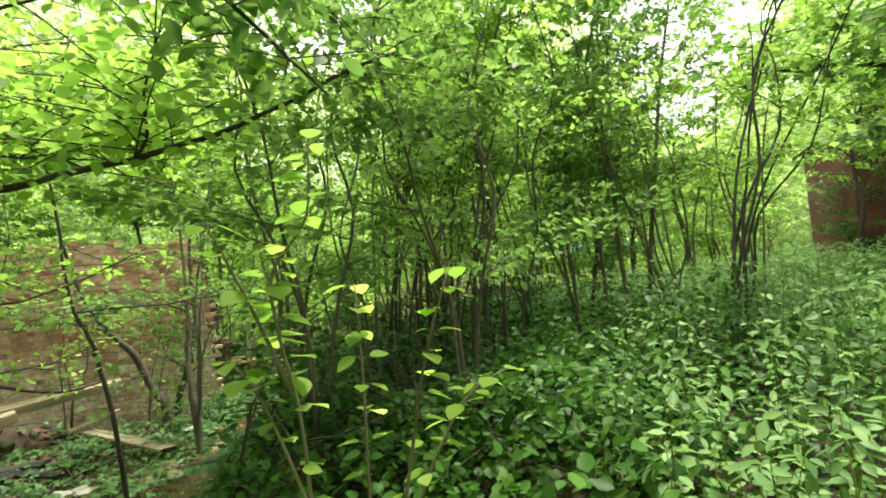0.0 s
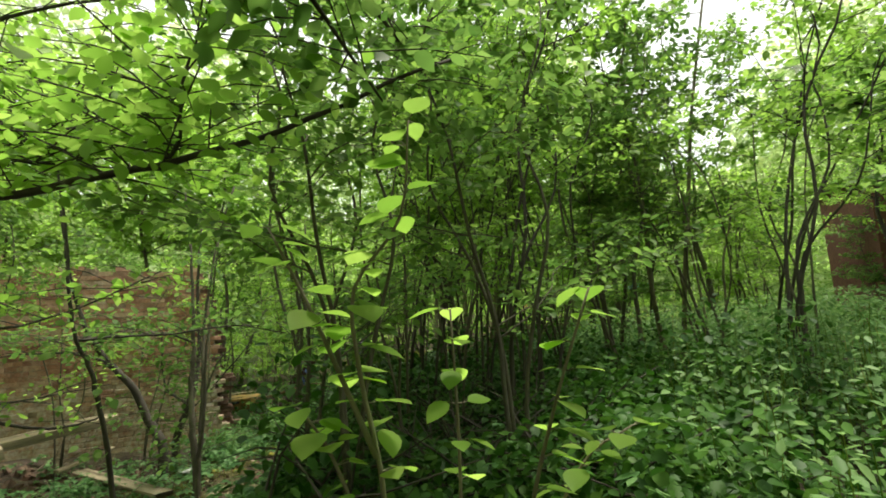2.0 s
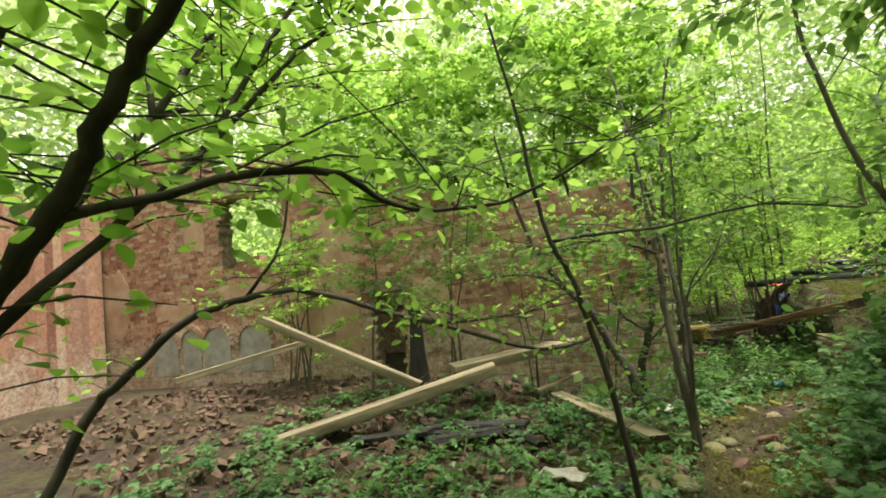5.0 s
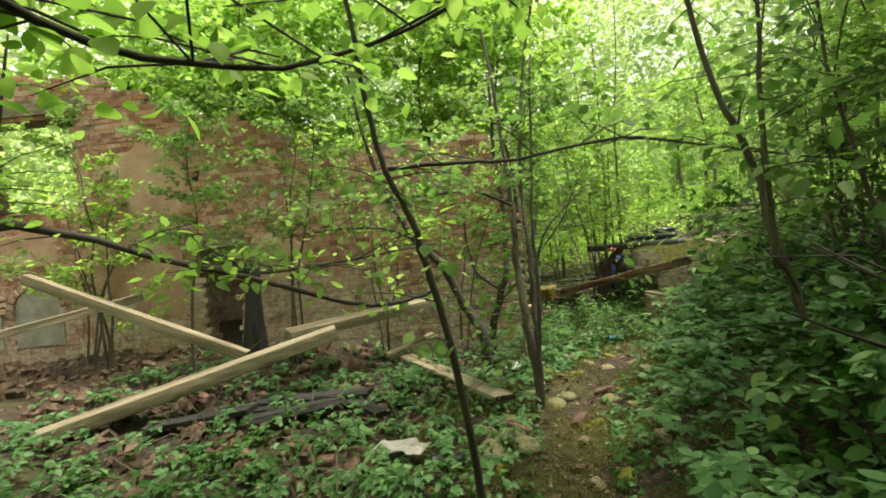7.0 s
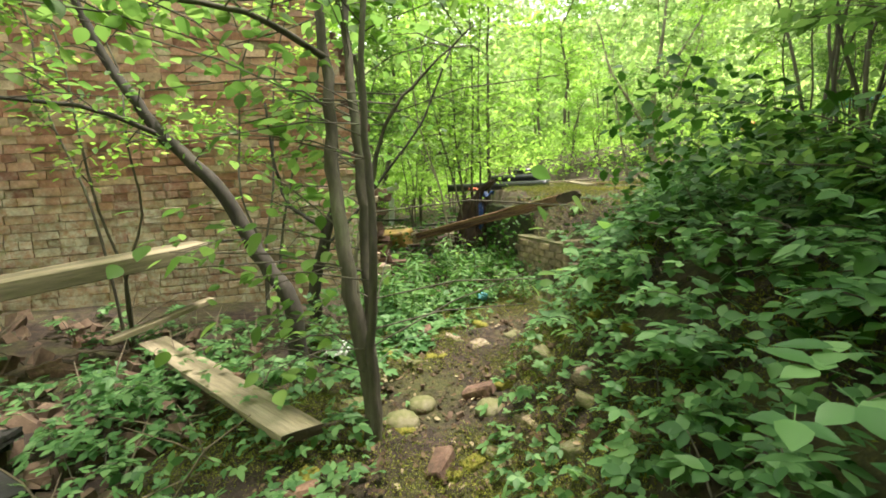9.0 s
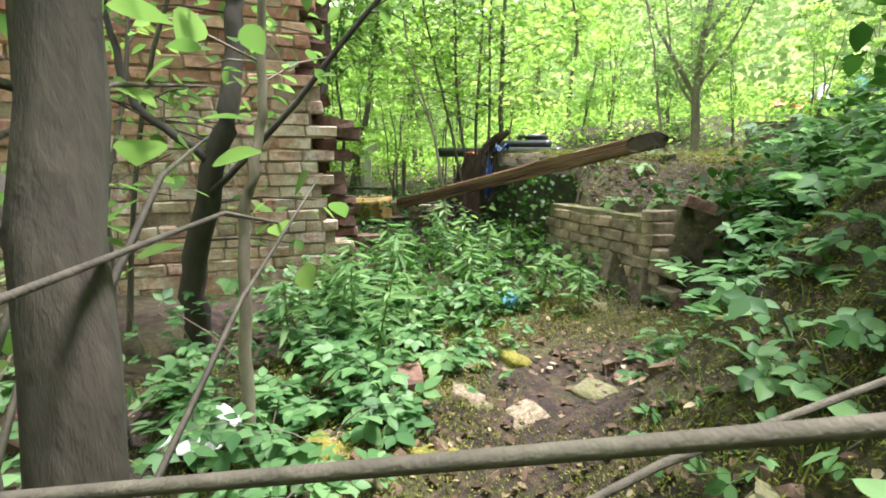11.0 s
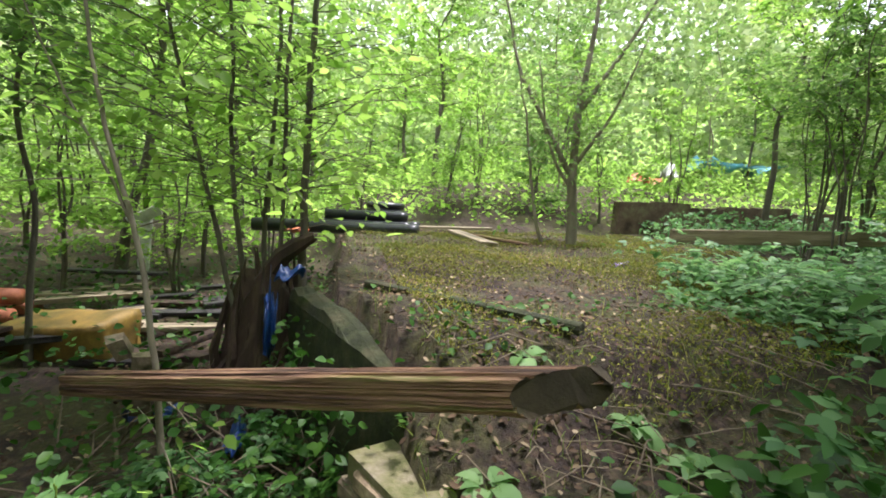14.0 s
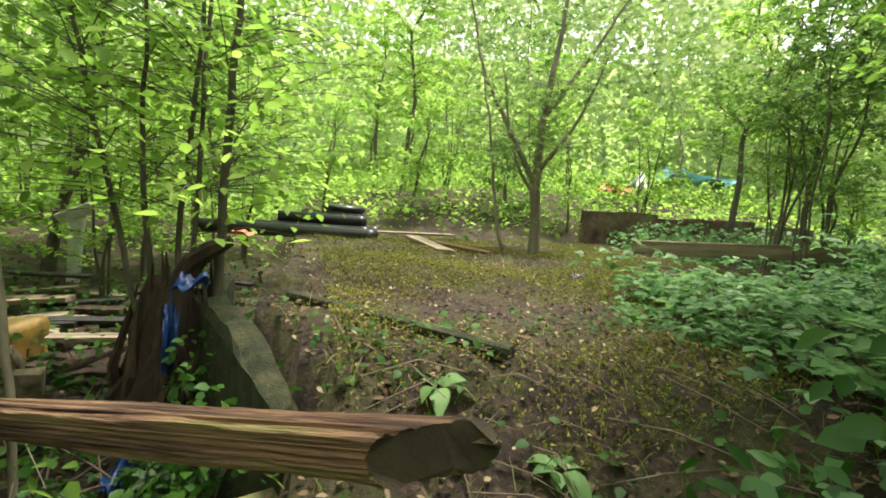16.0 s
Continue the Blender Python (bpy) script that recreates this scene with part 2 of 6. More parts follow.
def ground_mat():
    m, nt, b, out = mat("woodland_ground")
    soil = ramp(nt, tex(nt, 14, 6, 0.7, space="World"), [(0.3, (0.012, 0.007, 0.005)), (0.5, (0.036, 0.022, 0.015)), (0.7, (0.11, 0.07, 0.047))])
    moss = ramp(nt, tex(nt, 30, 5, 0.7, space="World"), [(0.3, (0.03, 0.033, 0.01)), (0.55, (0.08, 0.08, 0.022)), (0.75, (0.18, 0.16, 0.05))])
    where = ramp(nt, tex(nt, 1.3, 6, 0.8, space="World"), [(0.46, (0, 0, 0)), (0.62, (0.85, 0.85, 0.85))])
    col = blend(nt, where, soil, moss)
    geo = nt.nodes.new("ShaderNodeNewGeometry")
    far = nt.nodes.new("ShaderNodeVectorMath")
    far.operation = "LENGTH"
    nt.links.new(geo.outputs["Position"], far.inputs[0])
    rng = nt.nodes.new("ShaderNodeMapRange")
    rng.inputs[1].default_value, rng.inputs[2].default_value = 24.0, 34.0
    nt.links.new(far.outputs["Value"], rng.inputs[0])
    wood = ramp(nt, tex(nt, 0.9, 8, 0.8, space="World"), [(0.3, (0.08, 0.16, 0.02)), (0.5, (0.2, 0.33, 0.05)), (0.7, (0.36, 0.5, 0.12))])
    col = blend(nt, rng.outputs[0], col, wood)
    nt.links.new(col, b.inputs["Base Color"])
    b.inputs["Roughness"].default_value = 0.95
    bump(nt, b, tex(nt, 45, 6, 0.75, space="World"), 0.9, 0.03)
    return m


GROUND = ground_mat()


# ---------- helpers of this scene ----------
class Shape:
    """Collects vertices and faces for one mesh."""

    def __init__(self):
        self.v, self.f, self.n = [], [], 0

    def add(self, verts, faces):
        verts = np.asarray(verts, float).reshape(-1, 3)
        self.v.append(verts)
        self.f += [tuple(i + self.n for i in q) for q in faces]
        self.n += len(verts)

    def box(self, m, size, jitter=0.0, rng=None):
        sx, sy, sz = (s / 2 for s in size)
        c = np.array([(x, y, z) for x in (-sx, sx) for y in (-sy, sy) for z in (-sz, sz)])
        if jitter:
            c = c + (rng or np.random).uniform(-jitter, jitter, c.shape)
        c = [m @ Vector(p) for p in c]
        self.add(c, [(0, 1, 3, 2), (4, 6, 7, 5), (0, 4, 5, 1), (2, 3, 7, 6), (0, 2, 6, 4), (1, 5, 7, 3)])

    def tube(self, pts, radii, sides=7, cap=True):
        pts = [Vector(p) for p in pts]
        n = len(pts)
        up = Vector((0.31, 0.17, 0.9))
        rings = []
        for i, p in enumerate(pts):
            d = (pts[min(i + 1, n - 1)] - pts[max(i - 1, 0)])
            d = d.normalized() if d.length > 1e-6 else Vector((0, 0, 1))
            a = d.cross(up)
            a = a.normalized() if a.length > 1e-3 else d.orthogonal().normalized()
            c = d.cross(a)
            for k in range(sides):
                w = 2 * math.pi * k / sides
                rings.append(p + (a * math.cos(w) + c * math.sin(w)) * radii[i])
        faces = [(i * sides + k, i * sides + (k + 1) % sides, (i + 1) * sides + (k + 1) % sides, (i + 1) * sides + k) for i in range(n - 1) for k in range(sides)]
        if cap:
            faces += [tuple(range(sides - 1, -1, -1)), tuple((n - 1) * sides + k for k in range(sides))]
        self.add(rings, faces)

    def mesh(self, name, material, smooth=False):
        me = bpy.data.meshes.new(name)
        me.from_pydata(np.concatenate(self.v).tolist() if self.v else [], [], self.f)
        me.materials.append(material)
        if smooth:
            me.polygons.foreach_set("use_smooth", [True] * len(me.polygons))
        me.update()
        return me


def part(name, data, parent=None, label=""):
    ob = new(name, data)
    if parent is not None:
        ob.parent = parent
    return tagged(ob, label)


def thing(name, label, category, group="", kind="", at=(0, 0, 0)):
    ob = new(name)
    ob.location = at
    return tagged(ob, label, category, group, kind)


def bm_mesh(name, bm, material, smooth=False):
    me = bpy.data.meshes.new(name)
    bm.to_mesh(me)
    bm.free()
    me.materials.append(material)
    if smooth:
        me.polygons.foreach_set("use_smooth", [True] * len(me.polygons))
    return me


def smooth_line(pts, n=6):
    """A smooth curve through a few points."""
    pts = [Vector(p) for p in pts]
    if len(pts) < 3:
        return pts
    ext = [pts[0] * 2 - pts[1]] + pts + [pts[-1] * 2 - pts[-2]]
    out = []
    for i in range(1, len(ext) - 2):
        a, b, c, d = ext[i - 1], ext[i], ext[i + 1], ext[i + 2]
        for k in range(n):
            t = k / n
            out.append(0.5 * ((2 * b) + (c - a) * t + (2 * a - 5 * b + 4 * c - d) * t * t + (3 * b - a - 3 * c + d) * t ** 3))
    out.append(pts[-1])
    return out


OVATE = np.array([(0, 0, 0), (-0.3, 0.28, 0.07), (0.3, 0.28, 0.07), (0, 0.32, 0), (-0.26, 0.62, 0.05), (0.26, 0.62, 0.05), (0, 0.66, -0.02), (0, 1, -0.1)])
OVATE_F = [(0, 3, 1), (0, 2, 3), (1, 3, 6, 4), (3, 2, 5, 6), (4, 6, 7), (6, 5, 7)]
BROAD_T = [0.0, 0.1, 0.27, 0.47, 0.68, 0.87, 1.0]
BROAD_W = [0.0, 0.19, 0.32, 0.35, 0.27, 0.12, 0.0]
BROAD = np.array([(0, t, -0.13 * t * t) for t in BROAD_T] + [(-w, t, 0.16 * w - 0.13 * t * t) for t, w in zip(BROAD_T[1:6], BROAD_W[1:6])] + [(w, t, 0.16 * w - 0.13 * t * t) for t, w in zip(BROAD_T[1:6], BROAD_W[1:6])])
BROAD_F = [(0, 1, 7), (0, 12, 1)] + [(i, i + 1, i + 7, i + 6) for i in range(1, 5)] + [(i, i + 11, i + 12, i + 1) for i in range(1, 5)] + [(5, 6, 11), (5, 16, 6)]
SMALL = np.array([(0, 0, 0), (0.28, 0.3, 0.06), (0.24, 0.65, 0.04), (0, 1, -0.06), (-0.24, 0.65, 0.04), (-0.28, 0.3, 0.06)])
SMALL_F = [(0, 1, 2, 3), (0, 3, 4, 5)]
LANCE = np.array([(0, 0, 0), (0.11, 0.3, 0.03), (0.1, 0.6, 0.0), (0, 1, -0.14), (-0.1, 0.6, 0.0), (-0.11, 0.3, 0.03)])
BLADE = np.array([(-0.03, 0, 0), (0.03, 0, 0), (0.0, 1, -0.25), (0.022, 0.55, -0.04), (-0.022, 0.55, -0.04)])
BLADE_F = [(0, 1, 3, 4), (4, 3, 2)]
LOBED = np.array([(0, 0, 0), (0.16, 0.1, 0.03), (0.5, 0.12, 0.05), (0.3, 0.38, 0.03), (0.46, 0.66, 0.02), (0.18, 0.62, 0.02), (0, 1, -0.08), (-0.18, 0.62, 0.02), (-0.46, 0.66, 0.02), (-0.3, 0.38, 0.03), (-0.5, 0.12, 0.05), (-0.16, 0.1, 0.03), (0, 0.4, -0.02)])
LOBED_F = [(12, i, i + 1) for i in range(11)] + [(12, 11, 0)]

KITE = np.array([(0, 0, 0), (0.3, 0.45, 0.08), (0, 1, 0), (-0.3, 0.45, -0.06)])
KITE_F = [(0, 1, 2, 3)]
MOSSY = np.array([(-0.2, 0, 0), (0.2, 0, 0), (0.0, 1, 0.1)])
MOSSY_F = [(0, 1, 2)]


def leaflets(spread):
    """A compound leaf: one leaflet at the end of the stalk and one at each side of it, with toothed outlines."""
    one = np.array([(0, 0, 0), (0.16, 0.12, 0.03), (0.31, 0.34, 0.05), (0.27, 0.6, 0.03), (0.12, 0.84, -0.02), (0, 1, -0.07), (-0.12, 0.84, -0.02), (-0.27, 0.6, 0.03), (-0.31, 0.34, 0.05), (-0.16, 0.12, 0.03), (0, 0.5, -0.02)])
    v, f = [], []
    for k, (a, size, y) in enumerate(((0, 0.62, 0.38), (spread, 0.5, 0.34), (-spread, 0.5, 0.34))):
        c, w = math.cos(a), math.sin(a)
        for p in one * size:
            v.append((p[0] * c + p[1] * w, y - p[0] * w + p[1] * c, p[2] - 0.05 * (k > 0)))
        b = k * len(one)
        f += [(b, b + 1, b + 2, b + 10), (b + 10, b + 2, b + 3, b + 4), (b + 10, b + 4, b + 5), (b + 10, b + 5, b + 6), (b + 10, b + 6, b + 7, b + 8), (b, b + 10, b + 8, b + 9)]
    n = len(v)
    v += [(-0.008, 0, 0), (0.008, 0, 0), (0.006, 0.4, 0.0), (-0.006, 0.4, 0.0)]
    return np.array(v), f + [(n, n + 1, n + 2, n + 3)]


TRI, TRI_F = leaflets(1.25)


def leaves(name, pts, size, material, rng, kind=SMALL, faces=SMALL_F, tilt=0.5, along=None, width=1.0):
    """One mesh of many leaves: at each point a leaf with its own turn, tilt and size."""
    pts = np.asarray(pts, float).reshape(-1, 3)
    n = len(pts)
    yaw = rng.uniform(0, 2 * np.pi, n)
    if along is not None:
        yaw = np.arctan2(along[:, 1], along[:, 0]) - np.pi / 2 + rng.normal(0, 0.5, n)
    pit = rng.normal(-0.2 * min(1.0, tilt / 0.3), tilt, n)
    rol = rng.normal(0, tilt, n)
    s = size * rng.uniform(0.6, 1.3, n)
    k = kind * np.array([width, 1, 1])
    cp, sp, cr, sr, cy, sy = np.cos(pit), np.sin(pit), np.cos(rol), np.sin(rol), np.cos(yaw), np.sin(yaw)
    v = np.repeat(k[None], n, 0) * s[:, None, None]
    x, y, z = v[..., 0], v[..., 1], v[..., 2]
    x, z = x * cr[:, None] + z * sr[:, None], -x * sr[:, None] + z * cr[:, None]
    y, z = y * cp[:, None] - z * sp[:, None], y * sp[:, None] + z * cp[:, None]
    x, y = x * cy[:, None] - y * sy[:, None], x * sy[:, None] + y * cy[:, None]
    v = np.stack([x, y, z], -1) + pts[:, None]
    m = len(kind)
    me = bpy.data.meshes.new(name)
    loops = np.concatenate([np.array(f) for f in faces])
    lens = np.array([len(f) for f in faces])
    me.vertices.add(n * m)
    me.vertices.foreach_set("co", v.reshape(-1))
    idx = (loops[None] + (np.arange(n) * m)[:, None]).reshape(-1)
    me.loops.add(len(idx))
    me.loops.foreach_set("vertex_index", idx.astype(np.int32))
    tot = np.tile(lens, n)
    me.polygons.add(len(tot))
    me.polygons.foreach_set("loop_start", np.concatenate([[0], np.cumsum(tot)[:-1]]).astype(np.int32))
    me.update(calc_edges=True)
    me.validate()
    me.materials.append(material)
    return me


def sstep(a, b, x):
    t = np.clip((x - a) / (b - a), 0, 1)
    return t * t * (3 - 2 * t)


# the trodden line, kept free of twigs and leaves
TROD = [(0, 0), (-0.5, 0.44), (-1.2, 1.65), (-1.7, 2.6), (-1.9, 4.5), (-2.0, 5.3), (-2.2, 7.4), (-1.9, 8.5), (-1.5, 9.4), (-1.1, 9.65)]


def off_track(x, y):
    """Distance in plan from the trodden line."""
    x, y = np.asarray(x, float), np.asarray(y, float)
    d = np.full(x.shape, 99.0)
    for (ax, ay), (bx, by) in zip(TROD, TROD[1:]):
        vx, vy = bx - ax, by - ay
        t = np.clip(((x - ax) * vx + (y - ay) * vy) / (vx * vx + vy * vy), 0, 1)
        d = np.minimum(d, np.hypot(x - ax - t * vx, y - ay - t * vy))
    return d


def hill(x, y):
    """The height of the ground: a level terrace, a sunken yard beside the ruin, a bank behind."""
    x, y = np.asarray(x, float), np.asarray(y, float)
    z = 0.1 + 0 * x
    z = z + 0.055 * np.clip(x - 1.0, 0, 12) * sstep(13, 9, y)
    z = z - 0.09 * sstep(14.0, 12.8, y) * sstep(9.0, 10.0, y)
    z = z - 0.3 * sstep(11.5, 10.8, y) * sstep(9.5, 10.0, y) * sstep(1.1, 0.1, x)
    face = np.interp(y, [10.0, 11.1, 11.3, 12.9, 14.0], [-0.98, -1.38, -1.2, -1.64, -1.5])
    near = -0.55 + 0.55 * sstep(8.6, 9.4, y)
    edge = near + (face + 0.15 - near) * sstep(10.02, 10.16, y)
    soft = 1.3 - 0.8 * sstep(8.6, 9.4, y) - 0.4 * sstep(10.02, 10.16, y)
    yard = sstep(0, 1, (edge - x) / soft) * sstep(0.0, 5.5, y + 0.25 * np.clip(-x - 2, 0, 6))
    low = -0.92 + 0.25 * sstep(-3.5, -7, x) + 0.3 * sstep(14, 19, y)
    z = z + (low - z) * yard
    rut = np.clip(1 - off_track(x, y) / 0.7, 0, 1)
    z = z - 0.1 * rut * rut * sstep(4, 6, y) * sstep(9.2, 8.2, y)
    z = z + (1.3 * sstep(17.5, 23, y) + 2.0 * sstep(23, 45, y)) * (0.3 + 0.7 * sstep(-3, 5, x))
    z = z + 20.0 * sstep(30, 75, np.hypot(x - 1, y - 8))
    z = z + 0.035 * np.sin(x * 2.3 + 1.1 * y) * np.sin(y * 1.9 - 0.7 * x) + 0.018 * np.sin(x * 6.1 + y * 2.2) * np.sin(y * 5.3 - x)
    return z


def hz(x, y):
    return float(hill(x, y))


# ---------- ground ----------
def build_ground():
    near = lambda a, b, s: np.arange(a, b, s)
    xs = np.concatenate([[-400, -200, -100, -60, -40, -30], near(-24, -8, 1.0), near(-8, 5, 0.14), near(5, 24, 0.8), [30, 40, 60, 100, 200, 400]])
    ys = np.concatenate([[-400, -200, -100, -50, -25], near(-12, -2, 0.8), near(-2, 18, 0.14), near(18, 40, 0.9), [50, 70, 110, 200, 400]])
    gx, gy = np.meshgrid(xs, ys)
    rough = np.array([[noise.noise((a * 1.7, b * 1.7, 0.3)) * 0.05 + noise.noise((a * 5, b * 5, 2.3)) * 0.025 for a in xs] for b in ys])
    gz = hill(gx, gy) + rough * ((np.abs(gx) < 24) & (gy > -12) & (gy < 40))
    v = np.stack([gx, gy, gz], -1).reshape(-1, 3)
    nx = len(xs)
    f = [(j * nx + i, j * nx + i + 1, (j + 1) * nx + i + 1, (j + 1) * nx + i) for j in range(len(ys) - 1) for i in range(nx - 1)]
    s = Shape()
    s.add(v, f)
    ob = new("ground", s.mesh("ground", GROUND, True))
    tagged(ob, "bare brown woodland soil with moss patches and leaf litter", "ground", kind="structure")


build_ground()

# ---------- the ruin's brick wall ----------
W0 = Vector((-3.13, 10.49, 0))
WU = Vector((-math.cos(radians(20)), -math.sin(radians(20)), 0))
WN = Vector((math.sin(radians(20)), -math.cos(radians(20)), 0))
COURSE, LONG = 0.086, 0.232


def wall_pose(s, z, d=0.0, turn=0.0):
    """A pose on the wall: s metres along it from its broken end, d metres out of its face."""
    p = W0 + WU * s + WN * d
    return pose(p.x, p.y, z, 0, 0, 20 + turn)


def broken_end(z):
    """Where the wall stops at each height."""
    if z < -0.55:
        return -0.1
    if z < 0.38:
        return 0.0
    if z < 1.0:
        return 0.07
    return 0.07 + 0.28 * (z - 1.0)


def wall_top(s):
    rag = 0.07 * math.sin(s * 3.1) + 0.05 * math.sin(s * 11) + 0.03 * math.sin(s * 23)
    if s < 3.6:
        return 2.45 + rag
    if s < 7.1:
        return 2.75 + 0.32 * (s - 3.6) + 1.4 * rag
    if s < 9.6:
        return 4.15 + rag
    return 4.9 + 2 * rag


HOLES = ((4.9, 5.55, -2.0, 1.05), (7.5, 9.2, 1.9, 3.5), (5.36, 5.58, 2.2, 2.38), (5.24, 5.46, 2.86, 3.04), (5.75, 5.9, 2.55, 2.66))


def in_opening(s, z):
    return any(a < s < b and lo < z < hi for a, b, lo, hi in HOLES)


def brick_data(length, rng, name="brick", material=BRICK):
    bm = bmesh.new()
    bmesh.ops.create_cube(bm, size=1)
    bmesh.ops.scale(bm, vec=(length, 0.1, 0.08), verts=bm.verts)
    bmesh.ops.bevel(bm, geom=bm.edges[:], offset=0.01, segments=1, affect="EDGES")
    for v in bm.verts:
        v.co += Vector(rng.uniform(-0.0065, 0.0065, 3))
    return bm_mesh(name, bm, material)


def build_wall():
    rng = np.random.default_rng(3)
    wall = thing("wall_ruin", "ruined red brick wall with limewash patches and broken end", "wall", kind="structure")
    stretchers = [brick_data(0.223, rng) for _ in range(12)]
    headers = [brick_data(0.112, rng) for _ in range(6)]
    core, rest, torn = Shape(), Shape(), Shape()
    rows = int((5.1 + 1.1) / COURSE)
    singles = 0
    last = []
    for r in range(rows):
        z = -1.1 + (r + 0.5) * COURSE
        e = broken_end(z) + rng.uniform(-0.05, 0.05)
        # mortar and rubble behind the face, course by course
        s = e + rng.uniform(0.03, 0.12)
        while s < 14.2:
            w = 0.11
            if z < wall_top(s + w / 2) - 0.02 and not in_opening(s + w / 2, z):
                core.box(wall_pose(s + w / 2, z, -0.2245), (w + 0.002, 0.43, COURSE + 0.002))
            s += w
        header = r % 5 == 2
        step = 0.12 if header else LONG
        s = e + (step / 2 if r % 2 else step * 0.98)
        while s < 14.2:
            if z < wall_top(s) + rng.uniform(-0.05, 0.05) and not in_opening(s, z) and rng.random() > 0.012:
                m = wall_pose(s, z + rng.uniform(-0.003, 0.003), -0.046 + rng.uniform(-0.006, 0.008), rng.uniform(-1.0, 1.0))
                if s < 2.35 and z < 1.25 and z > -0.75 and singles < 295:
                    last.append((headers if header else stretchers, m))
                    singles += 1
                else:
                    rest.box(m, (0.115 if header else 0.225, 0.1, 0.079), 0.005, rng)
            s += step
        # the back half of the wall, broken further out
        if -0.75 < z < 0.4:
            x = e - 0.14 + rng.uniform(-0.06, 0.06)
            for d in (-0.28, -0.4):
                torn.box(wall_pose(x + 0.1 + rng.uniform(-0.05, 0.07), z, d, rng.uniform(-9, 9)), (rng.uniform(0.14, 0.24), 0.12, 0.076), 0.016, rng)
                torn.box(wall_pose(x + 0.32, z, d), (0.24, 0.12, 0.08), 0.012, rng)
        elif z < 2.4:
            torn.box(wall_pose(e + 0.07 + rng.uniform(-0.08, 0.06), z, -0.3, rng.uniform(-9, 9)), (0.2, 0.2, 0.078), 0.02, rng)
    part("core", core.mesh("core", MORTAR), wall, "pale lime mortar and rubble filling")
    tagged(part("brickwork", rest.mesh("brickwork", BRICK), wall, "older red brickwork under limewash"), kind="stuff")
    # no limewash here, and the darker tone imitates the hollow's shade
    tagged(part("torn_core", torn.mesh("torn_core", RAW_SHADE_BRICK), wall, "broken unpainted red bricks of the torn wall end, darkened as shade"), kind="stuff")
    # plaster still clinging to the ruin
    for s, z, w, h in ((6.35, 1.9, 1.5, 2.3), (7.4, 2.35, 0.24, 1.1), (9.9, 2.9, 0.7, 1.3), (6.3, 0.4, 1.0, 1.3), (7.1, 0.9, 0.9, 1.5), (8.6, 1.25, 1.6, 0.7), (10.6, 1.05, 1.3, 0.5), (4.2, 0.75, 0.9, 1.1), (12.6, 1.3, 1.4, 1.9)):
        bits = Shape()
        n = 44
        ring = []
        for k in range(n):
            a = 2 * math.pi * k / n
            c, d = math.cos(a), math.sin(a)
            q = 1 / max(abs(c), abs(d)) ** 0.75 * (0.86 + 0.3 * noise.noise((c * 2.3 + s, d * 2.3, z)) + 0.12 * noise.noise((c * 9, d * 9 + s, 1.0)))
            ring.append((c * w * 0.5 * q, d * h * 0.5 * q))
        m = wall_pose(s, z, 0.0)
        bits.add([m @ Vector((a * u, -v, b * u)) for u, v in ((0, 0.02), (0.5, 0.021), (0.93, 0.017), (1.0, 0.0)) for a, b in ring], [(i * n + k, i * n + (k + 1) % n, (i + 1) * n + (k + 1) % n, (i + 1) * n + k) for i in range(1, 3) for k in range(n)] + [tuple(n + k for k in range(n))])
        part("plaster", bits.mesh("plaster", PLASTER), wall, "stained pink-ochre plaster still clinging to the brick")
    return wall, last


RUIN, RUIN_BRICKS = build_wall()


def lintel(s, z, w):
    sh = Shape()
    sh.box(wall_pose(s, z, -0.1), (w, 0.3, 0.26), 0.012, np.random.default_rng(int(s * 10)))
    tagged(new("lintel", sh.mesh("lintel", TIMBER)), "grey weathered timber lintel over the ruin's window opening", "lintel", kind="structure")


lintel(8.35, 3.66, 2.1)
lintel(5.25, 1.15, 1.0)


def arch_niche(s, z, w, h):
    n = 10
    ring = [(-w / 2, 0), (w / 2, 0)] + [(math.cos(math.pi * k / n) * w / 2, h - w / 2 + math.sin(math.pi * k / n) * w / 2) for k in range(n + 1)]
    m = wall_pose(s, z, 0.0)
    sh = Shape()
    k = len(ring)
    sh.add([m @ Vector((a, -0.03, b)) for a, b in ring] + [m @ Vector((a, 0.03, b)) for a, b in ring], [tuple(range(k))] + [(i, i + k, (i + 1) % k + k, (i + 1) % k) for i in range(k)])
    niche = new("arched_niche", sh.mesh("arched_niche", GREYSTONE))
    tagged(niche, "grey arched niche with a red brick rim in the ruin wall", "niche", "arched niches", "structure")
    rim = Shape()
    for i in range(13):
        a = math.pi * i / 12
        p = m @ Vector((math.cos(a) * (w / 2 + 0.06), -0.02, h - w / 2 + math.sin(a) * (w / 2 + 0.06)))
        rim.box(Matrix.Translation(p) @ pose(0, 0, 0, 0, 0, 20) @ pose(0, 0, 0, 0, 90 - math.degrees(a), 0), (0.085, 0.1, 0.11), 0.006, np.random.default_rng(i))
    part("rim", rim.mesh("rim", BRICK), niche, "red brick arch rim")


for s, w in ((8.4, 0.82), (9.42, 0.72), (10.14, 0.5), (10.9, 0.72)):
    arch_niche(s, -0.38, w, 1.0)


